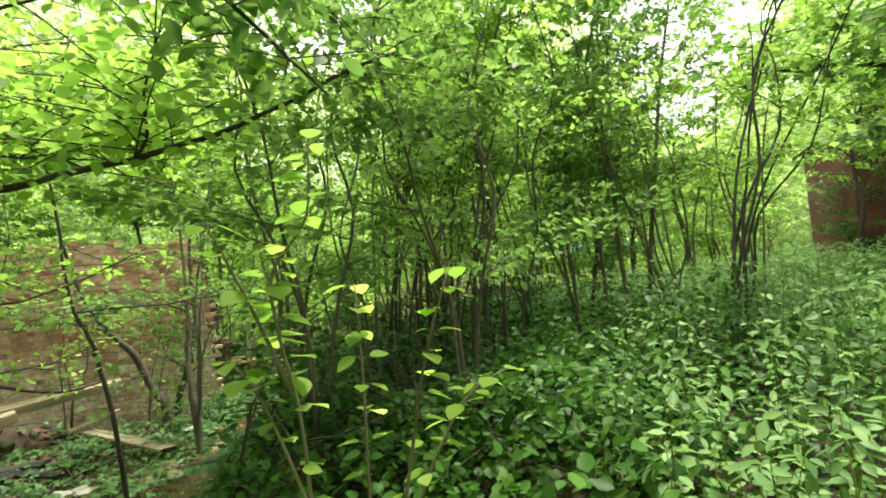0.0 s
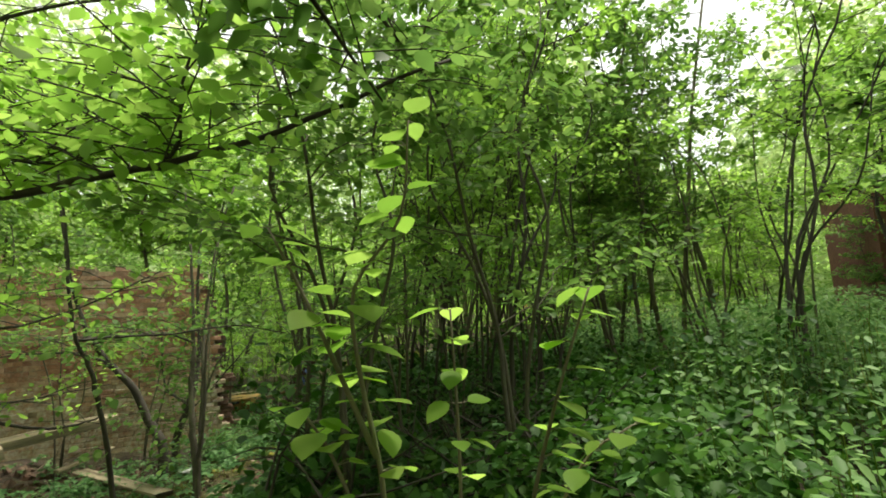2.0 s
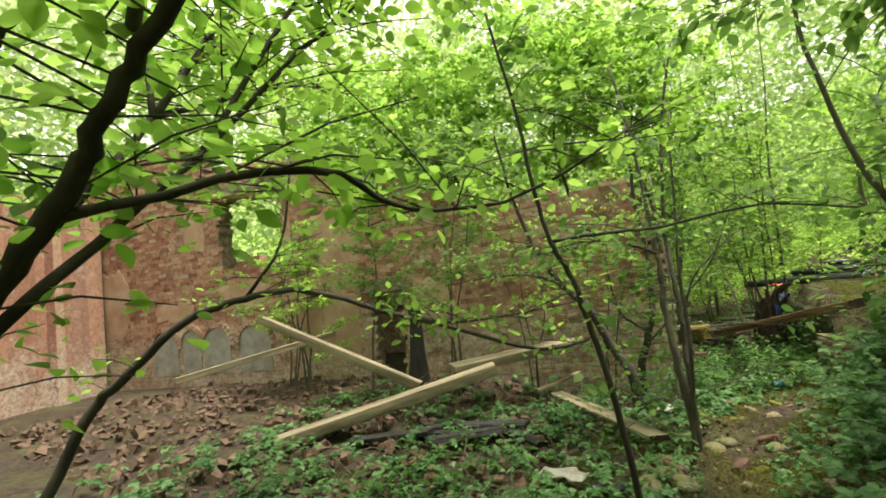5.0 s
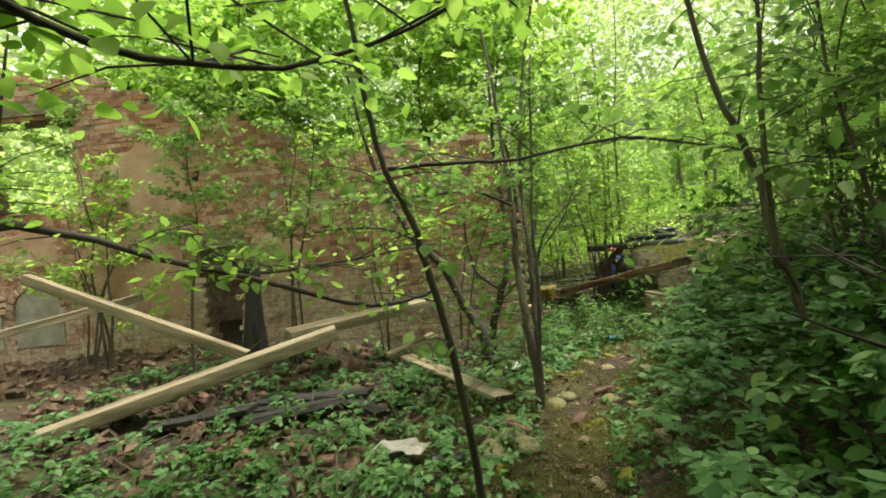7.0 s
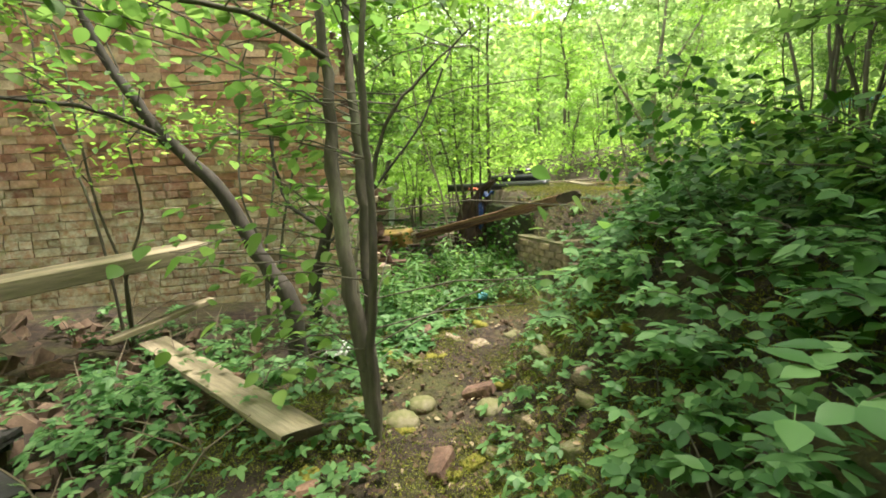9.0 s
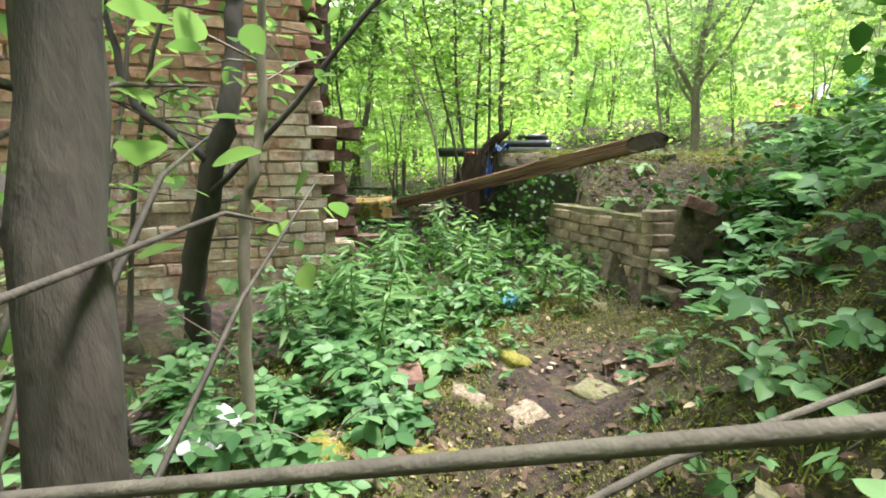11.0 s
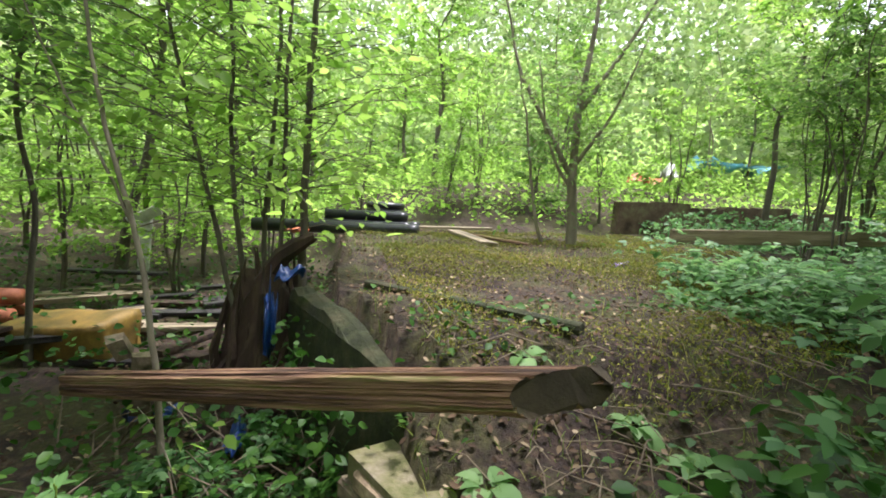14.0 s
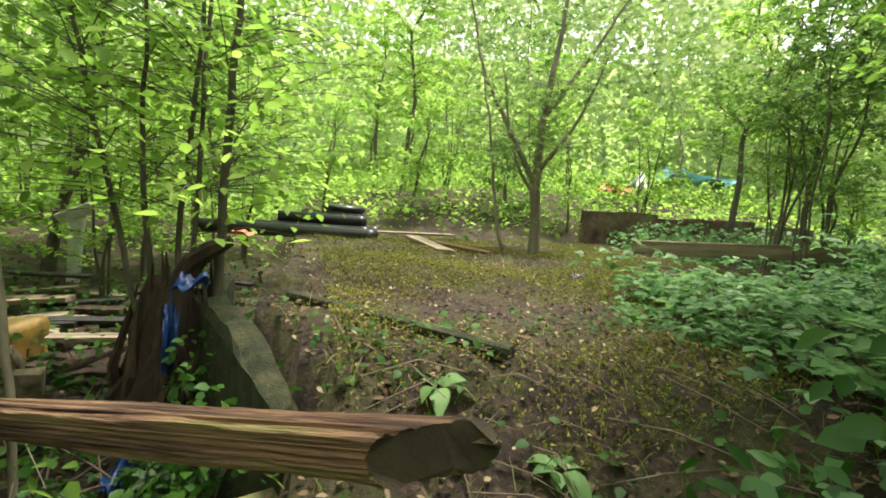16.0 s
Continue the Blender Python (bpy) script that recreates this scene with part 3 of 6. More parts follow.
def side_walls():
    """Plain brick returns that close the ruin behind its front."""
    rng = np.random.default_rng(8)
    for name, a, b, top in (("wall_ruin_side", (-15.2, 6.0), (-13.2, 1.5), 3.6), ("wall_ruin_rear", (-15.5, 9.5), (-5.0, 13.4), 2.2)):
        sh = Shape()
        n = 26
        va, vb = Vector((*a, 0)), Vector((*b, 0))
        ang = math.degrees(math.atan2((vb - va).y, (vb - va).x))
        w = (vb - va).length / n
        for i in range(n):
            p = va.lerp(vb, (i + 0.5) / n)
            h = top + 0.3 * math.sin(i * 0.9) + rng.uniform(-0.1, 0.1) + 1.2
            sh.box(pose(p.x, p.y, -1.2 + h / 2, 0, 0, ang), (w + 0.004, 0.3, h))
        tagged(new(name, sh.mesh(name, BRICK)), "plain ruined brick wall of the roofless building", "wall", kind="structure")


side_walls()


# ---------- pier: the low retaining wall beside the track ----------
def build_pier():
    rng = np.random.default_rng(11)
    pier = thing("wall_pier", "low crumbling retaining wall of pale bricks with mossy top", "wall", kind="structure")
    a, b = Vector((-1.42, 11.15, 0)), Vector((-0.93, 10.08, 0))
    d = (b - a).normalized()
    ang = math.degrees(math.atan2(d.y, d.x))
    out = Vector((d.y, -d.x, 0))
    stretchers = [brick_data(0.214, rng, "brick", PIERBRICK) for _ in range(9)]
    core = Shape()
    mid = (a + b) / 2 - out * 0.168
    core.box(pose(mid.x, mid.y, -0.72, 0, 0, ang), ((b - a).length - 0.06, 0.3, 0.74), 0.008, rng)
    mid2 = b - out * 0.45 - d * 0.15
    core.box(pose(mid2.x, mid2.y, -0.76, 0, 0, ang), (0.24, 0.7, 0.66), 0.03, rng)
    part("core", core.mesh("core", STONE), pier, "crumbling mortar filling")
    todo = []
    for r in range(9):
        z = -0.98 + r * 0.08
        s = 0.11 if r % 2 else 0.0
        while s < (b - a).length - (0.22 * max(0, r - 5)) * 0.4:
            if not (r > 6 and rng.random() < 0.4):
                p = a + d * (s + 0.1) + out * (-0.045 + rng.uniform(-0.007, 0.007))
                todo.append((stretchers, pose(p.x, p.y, z + rng.uniform(-0.004, 0.004), rng.uniform(-1, 1), rng.uniform(-1, 1), ang + rng.uniform(-1.5, 1.5))))
            s += LONG
        for k in range(4 if r < 7 else 2):
            p = b - out * (0.1 + 0.24 * k) + d * (-0.05 + rng.uniform(-0.02, 0.02))
            todo.append((stretchers, pose(p.x, p.y, z + 0.01, rng.uniform(-3, 3), rng.uniform(-3, 3), ang + 90 + rng.uniform(-5, 5))))
    return pier, todo


PIER, PIER_BRICKS = build_pier()


# ---------- concrete edge of the terrace and its kerb ----------
def terrace():
    rng = np.random.default_rng(5)
    sh = Shape()
    line = smooth_line([(-1.1, 11.15, 0), (-1.42, 12.05, 0), (-1.68, 12.75, 0), (-1.76, 13.2, 0), (-1.78, 13.7, 0)], 6)
    n = len(line)
    v = []
    for q, p in enumerate(line):
        top = (-0.01 if q > 5 else -0.05 * (6 - q)) + rng.uniform(-0.02, 0.015)
        for dx, z in ((-0.1, -1.3), (-0.085, -0.6), (-0.07, -0.1), (-0.05, top - 0.02), (0.03, top), (0.09, top - 0.01), (0.1, -1.3)):
            v.append((p.x + dx + rng.uniform(-0.006, 0.006), p.y, z))
    f = [(q * 7 + k, q * 7 + (k + 1) % 7, (q + 1) * 7 + (k + 1) % 7, (q + 1) * 7 + k) for q in range(n - 1) for k in range(7)]
    sh.add(v, f + [tuple(range(6, -1, -1)), tuple((n - 1) * 7 + k for k in range(7))])
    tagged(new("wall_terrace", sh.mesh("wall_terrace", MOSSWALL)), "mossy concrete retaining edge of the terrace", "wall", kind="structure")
    f = Shape()
    va, vb = Vector((4.5, 18.3, 0)), Vector((10.6, 18.0, 0))
    n = 7
    for i in range(n):
        p = va.lerp(vb, (i + 0.5) / n)
        f.box(pose(p.x, p.y, 0.45, 0, 0, math.degrees(math.atan2(vb.y - va.y, vb.x - va.x))), ((vb - va).length / n + 0.003, 0.25, 0.85 + 0.1 * math.sin(i * 2.1)), 0.02, rng)
    tagged(new("wall_far", f.mesh("wall_far", STAINED)), "low stained concrete wall behind the terrace", "wall", kind="structure")


terrace()


# ---------- timbers ----------
def timber(name, label, a, b, w, h, material, jit=0.012, wedge=0.0, seed=1, category="timber", roll=0.0, end=None):
    """A sawn or rotten balk from a to b: many rings, worn faces; wedge slants its far end."""
    rng = np.random.default_rng(seed)
    a, b = Vector(a), Vector(b)
    d = (b - a)
    n = max(6, int(d.length / 0.12))
    turn = d.to_track_quat("X", "Z").to_matrix().to_4x4() @ pose(0, 0, 0, roll, 0, 0)
    sec = [(-0.5, -0.42), (-0.42, -0.5), (0.0, -0.5), (0.42, -0.5), (0.5, -0.42), (0.5, 0.0), (0.5, 0.42), (0.42, 0.5), (0.15, 0.5), (-0.15, 0.5), (-0.42, 0.5), (-0.5, 0.42), (-0.5, 0.0)]
    k = len(sec)
    rag = rng.normal(0, 1, (n + 1, k)) * 0.45 + rng.normal(0, 1, k) * 0.9
    v = []
    for i in range(n + 1):
        for j, (y, z) in enumerate(sec):
            x = d.length * i / n
            if i == n and wedge:
                x += wedge * y * w
            q = 1 + rag[i, j] * jit / 0.05 * 0.12
            v.append((x, y * w * q, z * h * q))
    faces = [(i * k + j, i * k + (j + 1) % k, (i + 1) * k + (j + 1) % k, (i + 1) * k + j) for i in range(n) for j in range(k)]
    faces += [tuple(range(k - 1, -1, -1)), tuple(n * k + j for j in range(k))]
    sh = Shape()
    sh.add(v, faces)
    me = sh.mesh(name, material)
    if end is not None:
        me.materials.append(end)
        me.polygons[-1].material_index = 1
    ob = new(name, me)
    ob.matrix_basis = Matrix.Translation(a) @ turn
    return tagged(ob, label, category)


def hewn_log(name, label, a, b, w, h, slant, seed):
    """A split, rotten log: deep cracks run along it, its far end is cut aslant. Log and cut face are parts."""
    a, b = Vector(a), Vector(b)
    d = b - a
    n, k = 80, 84
    rng = np.random.default_rng(seed)
    groove = np.clip(rng.normal(0.0, 1.0, k), -2.2, 0.7)
    v = []
    for i in range(n + 1):
        x = d.length * i / n
        for j in range(k):
            t = 2 * math.pi * j / k
            c, q = math.cos(t), math.sin(t)
            r = 1 / (abs(c) ** 8 + abs(q) ** 8) ** 0.125
            r *= 1 + 0.2 * groove[j] * (0.35 + noise.noise((x * 2.2, j * 0.5, 4.0)) * 0.8) + 0.12 * noise.noise((x * 1.3, c * 1.2, q * 1.2)) + 0.05 * noise.noise((x * 9, j * 0.9, 2.0))
            taper = 0.9 + 0.1 * min(1.0, i / n * 1.6)
            v.append((x + slant * c * w * (i / n) ** 10, c * r * w / 2 * taper, q * r * h / 2 * taper))
    f = [(i * k + j, i * k + (j + 1) % k, (i + 1) * k + (j + 1) % k, (i + 1) * k + j) for i in range(n) for j in range(k)]
    body = Shape()
    body.add(v, f + [tuple(range(k - 1, -1, -1))])
    ob = thing(name, label, "beam")
    ob.matrix_basis = Matrix.Translation(a) @ d.to_track_quat("X", "Z").to_matrix().to_4x4()
    part("log", body.mesh("log", OLDBEAM), ob)
    face = Shape()
    face.add([(p[0] + 0.001, p[1], p[2]) for p in v[n * k:]] + [(p[0] - 0.02, p[1] * 0.96, p[2] * 0.96) for p in v[n * k:]], [tuple(range(k))] + [(j, (j + 1) % k, (j + 1) % k + k, j + k) for j in range(k)])
    part("cut_face", face.mesh("cut_face", SAWN), ob, "dark slanting sawn end")


hewn_log("rotten_beam", "split rotten mossy log lying across the gap, slant-cut end", (-2.85, 12.22, -0.45), (-0.85, 10.49, 0.16), 0.13, 0.115, 1.0, 2)
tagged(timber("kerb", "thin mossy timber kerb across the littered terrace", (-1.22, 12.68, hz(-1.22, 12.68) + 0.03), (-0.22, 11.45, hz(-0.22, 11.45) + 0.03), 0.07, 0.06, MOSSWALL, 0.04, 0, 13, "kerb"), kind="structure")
timber("long_beam", "long pale timber beam slanting through the rubble", (-7.05, 5.0, -0.75), (-4.62, 7.0, -0.08), 0.24, 0.14, TIMBER, 0.008, 0, 3, "beam")
timber("fallen_joist", "pale fallen joist leaning on rubble", (-8.3, 6.1, 0.8), (-5.7, 6.8, -0.3), 0.1, 0.12, TIMBER, 0.008, 0, 4, "joist")
timber("fallen_joist", "pale fallen joist lying below the niches", (-9.4, 5.3, -0.02), (-7.6, 7.0, 0.42), 0.12, 0.1, TIMBER, 0.008, 0, 5, "joist")
timber("wall_slab", "pale timber slab with a dark underside beside the wall", (-5.45, 7.2, -0.16), (-4.28, 8.75, -0.05), 0.36, 0.13, TIMBER, 0.006, 0, 6, "slab")
timber("plank", "wide pale plank lying on ivy beside the track", (-4.4, 8.2, -0.68), (-2.8, 7.02, -0.74), 0.2, 0.055, TIMBER, 0.03, 0.3, 7, "plank", 0, SAWN)
timber("plank", "narrow pale plank lying beside the wide one", (-4.6, 8.0, -0.6), (-4.3, 8.85, -0.52), 0.09, 0.04, TIMBER, 0.006, 0, 8, "plank")
timber("terrace_plank", "long sawn plank laid along the terrace's far side", (3.0, 14.75, 0.36), (5.85, 13.95, 0.5), 0.08, 0.2, TIMBER, 0.004, 0, 9, "plank")
timber("broken_board", "pale broken board lying on the terrace", (0.35, 16.3, 0.2), (0.5, 15.0, 0.14), 0.2, 0.05, TIMBER, 0.012, 0.6, 10, "board")
timber("broken_board", "dark broken board lying on the terrace", (0.6, 16.0, 0.17), (1.15, 15.2, 0.13), 0.12, 0.04, OLDBEAM, 0.02, 0, 11, "board")
timber("broken_board", "pale splintered board on the terrace", (-0.1, 16.9, 0.2), (1.2, 17.0, 0.22), 0.2, 0.04, TIMBER, 0.012, 0, 12, "board")


def charred_post():
    sh = Shape()
    line = [(-7.02, 8.3, -0.6), (-7.0, 8.3, -0.1), (-7.04, 8.36, 0.3), (-7.05, 8.4, 0.72)]
    sh.tube(line, [0.2, 0.14, 0.12, 0.13], 7)
    tagged(new("charred_post", sh.mesh("charred_post", CHAR)), "short charred black timber post before the doorway", "post")


charred_post()


for i, (ax, ay, bx, by) in enumerate(((-5.6, 6.0, -4.5, 6.6), (-5.2, 6.4, -4.2, 6.9), (-4.9, 5.9, -4.3, 7.0), (-5.9, 5.7, -5.0, 6.1), (-4.7, 6.9, -3.9, 6.6))):
    timber("charred_board", "charred black board in the heap below the beam", (ax, ay, hz(ax, ay) + 0.08 + 0.05 * (i % 3)), (bx, by, hz(bx, by) + 0.14 + 0.06 * (i % 2)), 0.14, 0.05, CHAR, 0.03, 0.4, 50 + i, "board")


def rotten_stump():
    rng = np.random.default_rng(21)
    sh = Shape()
    n, rows = 18, 9
    v = []
    for i in range(rows):
        t = i / (rows - 1)
        for k in range(n):
            a = 2 * math.pi * k / n
            r = (0.4 - 0.2 * t ** 0.7) * (1 + 0.35 * noise.noise((math.cos(a) * 2, math.sin(a) * 2, t * 2)) + 0.2 * noise.noise((math.cos(a) * 6, math.sin(a) * 6, t * 1.5)))
            v.append((-1.96 + r * math.cos(a) + 0.06 * t, 12.9 + 0.8 * r * math.sin(a), -1.0 + t * (0.98 + 0.12 * math.sin(3 * a))))
    sh.add(v, [(i * n + k, i * n + (k + 1) % n, (i + 1) * n + (k + 1) % n, (i + 1) * n + k) for i in range(rows - 1) for k in range(n)] + [tuple((rows - 1) * n + k for k in range(n))])
    for k in range(54):
        a = k * 0.9
        q = 0.35 + 0.65 * (k % 8) / 7
        p = Vector((-1.98 + 0.34 * q * math.cos(a), 12.88 + 0.28 * q * math.sin(a), -0.98))
        top = Vector((-1.93 + 0.26 * q * math.cos(a) + rng.uniform(-0.05, 0.1), 12.88 + 0.2 * q * math.sin(a), rng.uniform(-0.4, 0.2) + 0.14 * (1 - q)))
        sh.tube([p, p.lerp(top, 0.4) + Vector(rng.uniform(-0.09, 0.09, 3)), p.lerp(top, 0.8) + Vector(rng.uniform(-0.06, 0.06, 3)), top], [0.05, 0.034, 0.022, 0.004], 5)
    sh.tube([(-1.95, 12.85, 0.0), (-1.82, 12.82, 0.2), (-1.72, 12.8, 0.29), (-1.6, 12.78, 0.36)], [0.075, 0.07, 0.06, 0.035], 7)
    tagged(new("tree_stump", sh.mesh("tree_stump", BROWNROT)), "brown splintered rotten stump at the terrace edge", "stump")


rotten_stump()


# ---------- pipes and rubbish ----------
def pipe(a, b, r=0.085, label="black plastic drainage pipe lying on the terrace"):
    a, b = Vector(a), Vector(b)
    d = (b - a).normalized()
    x = d.orthogonal().normalized()
    y = d.cross(x)
    n = 18
    v, prof = [], [(0, r * 0.86), (0, r), (0.14, r), (0.145, r * 0.94), ((b - a).length, r * 0.94), ((b - a).length, r * 0.84), (0.02, r * 0.84)]
    for t, q in prof:
        for k in range(n):
            w = 2 * math.pi * k / n
            v.append(b - d * t + (x * math.cos(w) + y * math.sin(w)) * q)
    f = [(i * n + k, i * n + (k + 1) % n, ((i + 1) % len(prof)) * n + (k + 1) % n, ((i + 1) % len(prof)) * n + k) for i in range(len(prof)) for k in range(n)]
    sh = Shape()
    sh.add(v, f)
    tagged(new("pipe", sh.mesh("pipe", PIPE, True)), label, "pipe", "stack of black pipes")


pipe((-2.6, 16.5, 0.17), (-0.18, 16.4, 0.17), 0.1)
pipe((-1.9, 17.0, 0.18), (-0.2, 17.0, 0.18), 0.09)
pipe((-1.7, 17.25, 0.18), (0.0, 17.3, 0.18), 0.09)
pipe((-1.6, 17.1, 0.34), (-0.25, 17.15, 0.34), 0.09, "black plastic drainage pipe resting on two others")
pipe((-2.4, 16.75, 0.17), (-0.7, 16.72, 0.17), 0.09)


def coil():
    for k in range(4):
        sh = Shape()
        n = 30
        pts = [(-0.55 + 0.3 * math.cos(2 * math.pi * i / n), 17.75 + 0.3 * math.sin(2 * math.pi * i / n), 0.17 + 0.115 * k) for i in range(n + 1)]
        sh.tube(pts, [0.057] * (n + 1), 8, False)
        tagged(new("pipe_coil", sh.mesh("pipe_coil", PIPE, True)), "ring of coiled black corrugated pipe in a stack", "pipe", "coiled pipe rings")


coil()


def rag(name, label, at, size, material, seed, category="rubbish", flat=0.5):
    """A crumpled sheet of plastic or cloth."""
    rng = np.random.default_rng(seed)
    n = 9
    v = []
    off = rng.uniform(0, 50, 3)
    for j in range(n):
        for i in range(n):
            x, y = (i / (n - 1) - 0.5), (j / (n - 1) - 0.5)
            h = noise.noise((x * 3 + off[0], y * 3 + off[1], off[2])) * flat + noise.noise((x * 8 + off[1], y * 8, 1)) * flat * 0.4
            v.append((at[0] + (x + h * 0.3) * size[0], at[1] + (y + 0.3 * noise.noise((x * 4, y * 4 + off[0], 3))) * size[1], at[2] + (h + 0.45 * flat) * size[2]))
    f = [(j * n + i, j * n + i + 1, (j + 1) * n + i + 1, (j + 1) * n + i) for j in range(n - 1) for i in range(n - 1)]
    bm = bmesh.new()
    vs = [bm.verts.new(p) for p in v]
    for q in f:
        bm.faces.new([vs[i] for i in q])
    bmesh.ops.recalc_face_normals(bm, faces=bm.faces)
    bmesh.ops.solidify(bm, geom=bm.faces[:], thickness=0.004)
    tagged(new(name, bm_mesh(name, bm, material, True)), label, category)


rag("plastic_bag", "crumpled turquoise plastic bag on the ground", (-1.9, 9.8, -0.84), (0.13, 0.1, 0.12), TARP, 1, "bag", 0.7)
rag("blue_sheet", "torn blue plastic sheet hanging on the stump", (-1.72, 12.35, 0.12), (0.16, 0.12, 0.12), BLUE, 2, "sheet", 0.8)
rag("blue_sheet", "torn blue plastic sheet in the hollow", (-2.6, 12.6, -0.86), (0.3, 0.14, 0.16), BLUE, 3, "sheet", 0.8)
rag("blue_sheet", "strip of blue plastic among leaves", (-2.0, 12.2, -0.86), (0.1, 0.3, 0.14), BLUE, 4, "sheet", 0.8)
rag("blue_sheet", "scrap of blue plastic under the beam", (-1.85, 12.45, -0.35), (0.07, 0.08, 0.6), BLUE, 5, "sheet", 0.8)
rag("white_cloth", "crumpled dirty white cloth beside the track", (-3.02, 8.4, -0.86), (0.2, 0.2, 0.14), WHITE, 6, "cloth", 0.6)
rag("white_cloth", "flat pale sacking half buried in ivy", (-3.4, 6.0, -0.82), (0.42, 0.25, 0.12), GREYSTONE, 7, "cloth", 0.6)
rag("blue_sheet", "dull blue plastic scrap beside the sacking", (-3.0, 6.0, -0.86), (0.26, 0.16, 0.1), PIPE, 8, "sheet", 0.6)
rag("tarpaulin", "turquoise tarpaulin draped over the far bank", (13.1, 24.0, hz(13.1, 24.0) + 0.75), (3.4, 1.2, 1.0), TARP, 9, "tarpaulin", 0.7)
rag("white_sack", "white plastic sack on the far bank", (8.8, 22.0, hz(8.8, 22.0) + 0.4), (0.5, 0.4, 0.6), WHITE, 10, "sack", 0.8)
rag("orange_sheet", "orange plastic scrap beside the pipes", (-1.95, 16.0, 0.1), (0.3, 0.2, 0.1), ORANGE, 11, "sheet", 0.7)
rag("orange_sheet", "orange plastic netting on the far bank", (7.6, 21.6, hz(7.6, 21.6) + 0.3), (1.1, 0.4, 0.35), ORANGE, 12, "sheet", 0.7)


def yellow_block():
    rng = np.random.default_rng(77)
    bm = bmesh.new()
    bmesh.ops.create_cube(bm, size=1)
    bmesh.ops.scale(bm, vec=(0.95, 0.5, 0.4), verts=bm.verts)
    bmesh.ops.subdivide_edges(bm, edges=bm.edges[:], cuts=6, use_grid_fill=True)
    for v in bm.verts:
        v.co += Vector([0.03 * noise.noise(v.co * 4 + Vector((o, 0, 0))) + 0.012 * noise.noise(v.co * 14 + Vector((o, 3, 0))) for o in (0, 7, 13)])
    ob = new("yellow_block", bm_mesh("yellow_block", bm, YELLOW, True))
    ob.matrix_basis = pose(-3.75, 14.1, -0.78, 6, -4, -12)
    tagged(ob, "dull yellow foam block half sunk in the hollow", "block")


yellow_block()


def clay_pipes():
    for i, (x, y, z, ln) in enumerate(((-5.3, 15.0, -0.78, 1.3), (-5.15, 15.25, -0.76, 1.2), (-5.25, 15.12, -0.6, 1.25))):
        sh = Shape()
        sh.tube([(x - ln / 2, y + 0.1, z), (x, y, z + 0.01), (x + ln / 2, y - 0.1, z)], [0.085] * 3, 14)
        tagged(new("clay_pipe", sh.mesh("clay_pipe", CLAY, True)), "orange clay drain pipe lying in a small heap", "pipe", "heap of clay pipes")


clay_pipes()


def marker_post():
    post = thing("marker_post", "leaning white post with a slanting white board", "post")
    sh = Shape()
    sh.box(pose(-4.1, 16.8, -0.35, 0, 3, 10), (0.14, 0.12, 1.0), 0.012, np.random.default_rng(4))
    part("upright", sh.mesh("upright", WHITE), post)
    sh = Shape()
    sh.box(pose(-4.07, 16.74, 0.2, 20, -28, 10), (0.42, 0.05, 0.16), 0.01, np.random.default_rng(5))
    part("board", sh.mesh("board", WHITE), post, "slanting white board")


marker_post()


def hollow_boards():
    """Broken boards and joists tipped into the hollow behind the beam."""
    rng = np.random.default_rng(78)
    for i in range(34):
        x, y = rng.uniform(-4.6, -2.3), rng.uniform(13.3, 16.4)
        ln, a = rng.uniform(0.4, 1.3), rng.normal(0.1, 0.45)
        z = hz(x, y) + 0.04 + 0.05 * (i % 5)
        dx, dy = math.cos(a) * ln / 2, math.sin(a) * ln / 2
        pale = i % 4 == 0
        timber("broken_board", "pale broken board in the heap of the hollow" if pale else "dark rotten board in the heap of the hollow", (x - dx, y - dy, z + rng.uniform(-0.03, 0.03)), (x + dx, y + dy, z + rng.uniform(-0.03, 0.06)), rng.uniform(0.08, 0.18), rng.uniform(0.03, 0.06), TIMBER if pale else (BROWNROT, CHAR)[i % 2], 0.02, 0.4, 400 + i, "board")
    for x, y, z in ((-2.75, 12.95, -0.62), (-2.62, 12.55, -0.72), (-3.05, 13.3, -0.6)):
        sh = Shape()
        sh.box(pose(x, y, z, *rng.uniform(-20, 20, 3)), (0.13, 0.1, 0.17), 0.015, rng)
        tagged(new("stone_block", sh.mesh("stone_block", PIERBRICK)), "pale squared stone standing among the rubbish", "stone", "squared stones")


hollow_boards()
rag("purple_scrap", "small purple foil wrapper on the terrace", (1.49, 13.65, 0.06), (0.16, 0.1, 0.12), PURPLE, 14, "rubbish", 0.7)


def cut_log():
    LX, LY, LZ = -2.36, 1.9, 1.06
    sh = Shape()
    sh.tube([(LX, LY, LZ), (LX - 0.2, LY - 0.04, LZ - 0.2), (LX - 0.5, LY - 0.1, LZ - 0.6), (LX - 0.75, LY - 0.15, -0.2)], [0.045, 0.046, 0.048, 0.055], 12)
    log = thing("cut_stump", "sawn leaning mossy yellow-green stem with orange cut face", "stump")
    part("trunk", sh.mesh("trunk", MOSSLOG), log)
    c = Shape()
    c.tube([(LX - 0.001, LY, LZ + 0.002), (LX - 0.003, LY - 0.001, LZ + 0.006)], [0.041, 0.04], 12)
    part("cut_face", c.mesh("cut_face", ORANGE), log, "fresh orange sawn face")


cut_log()


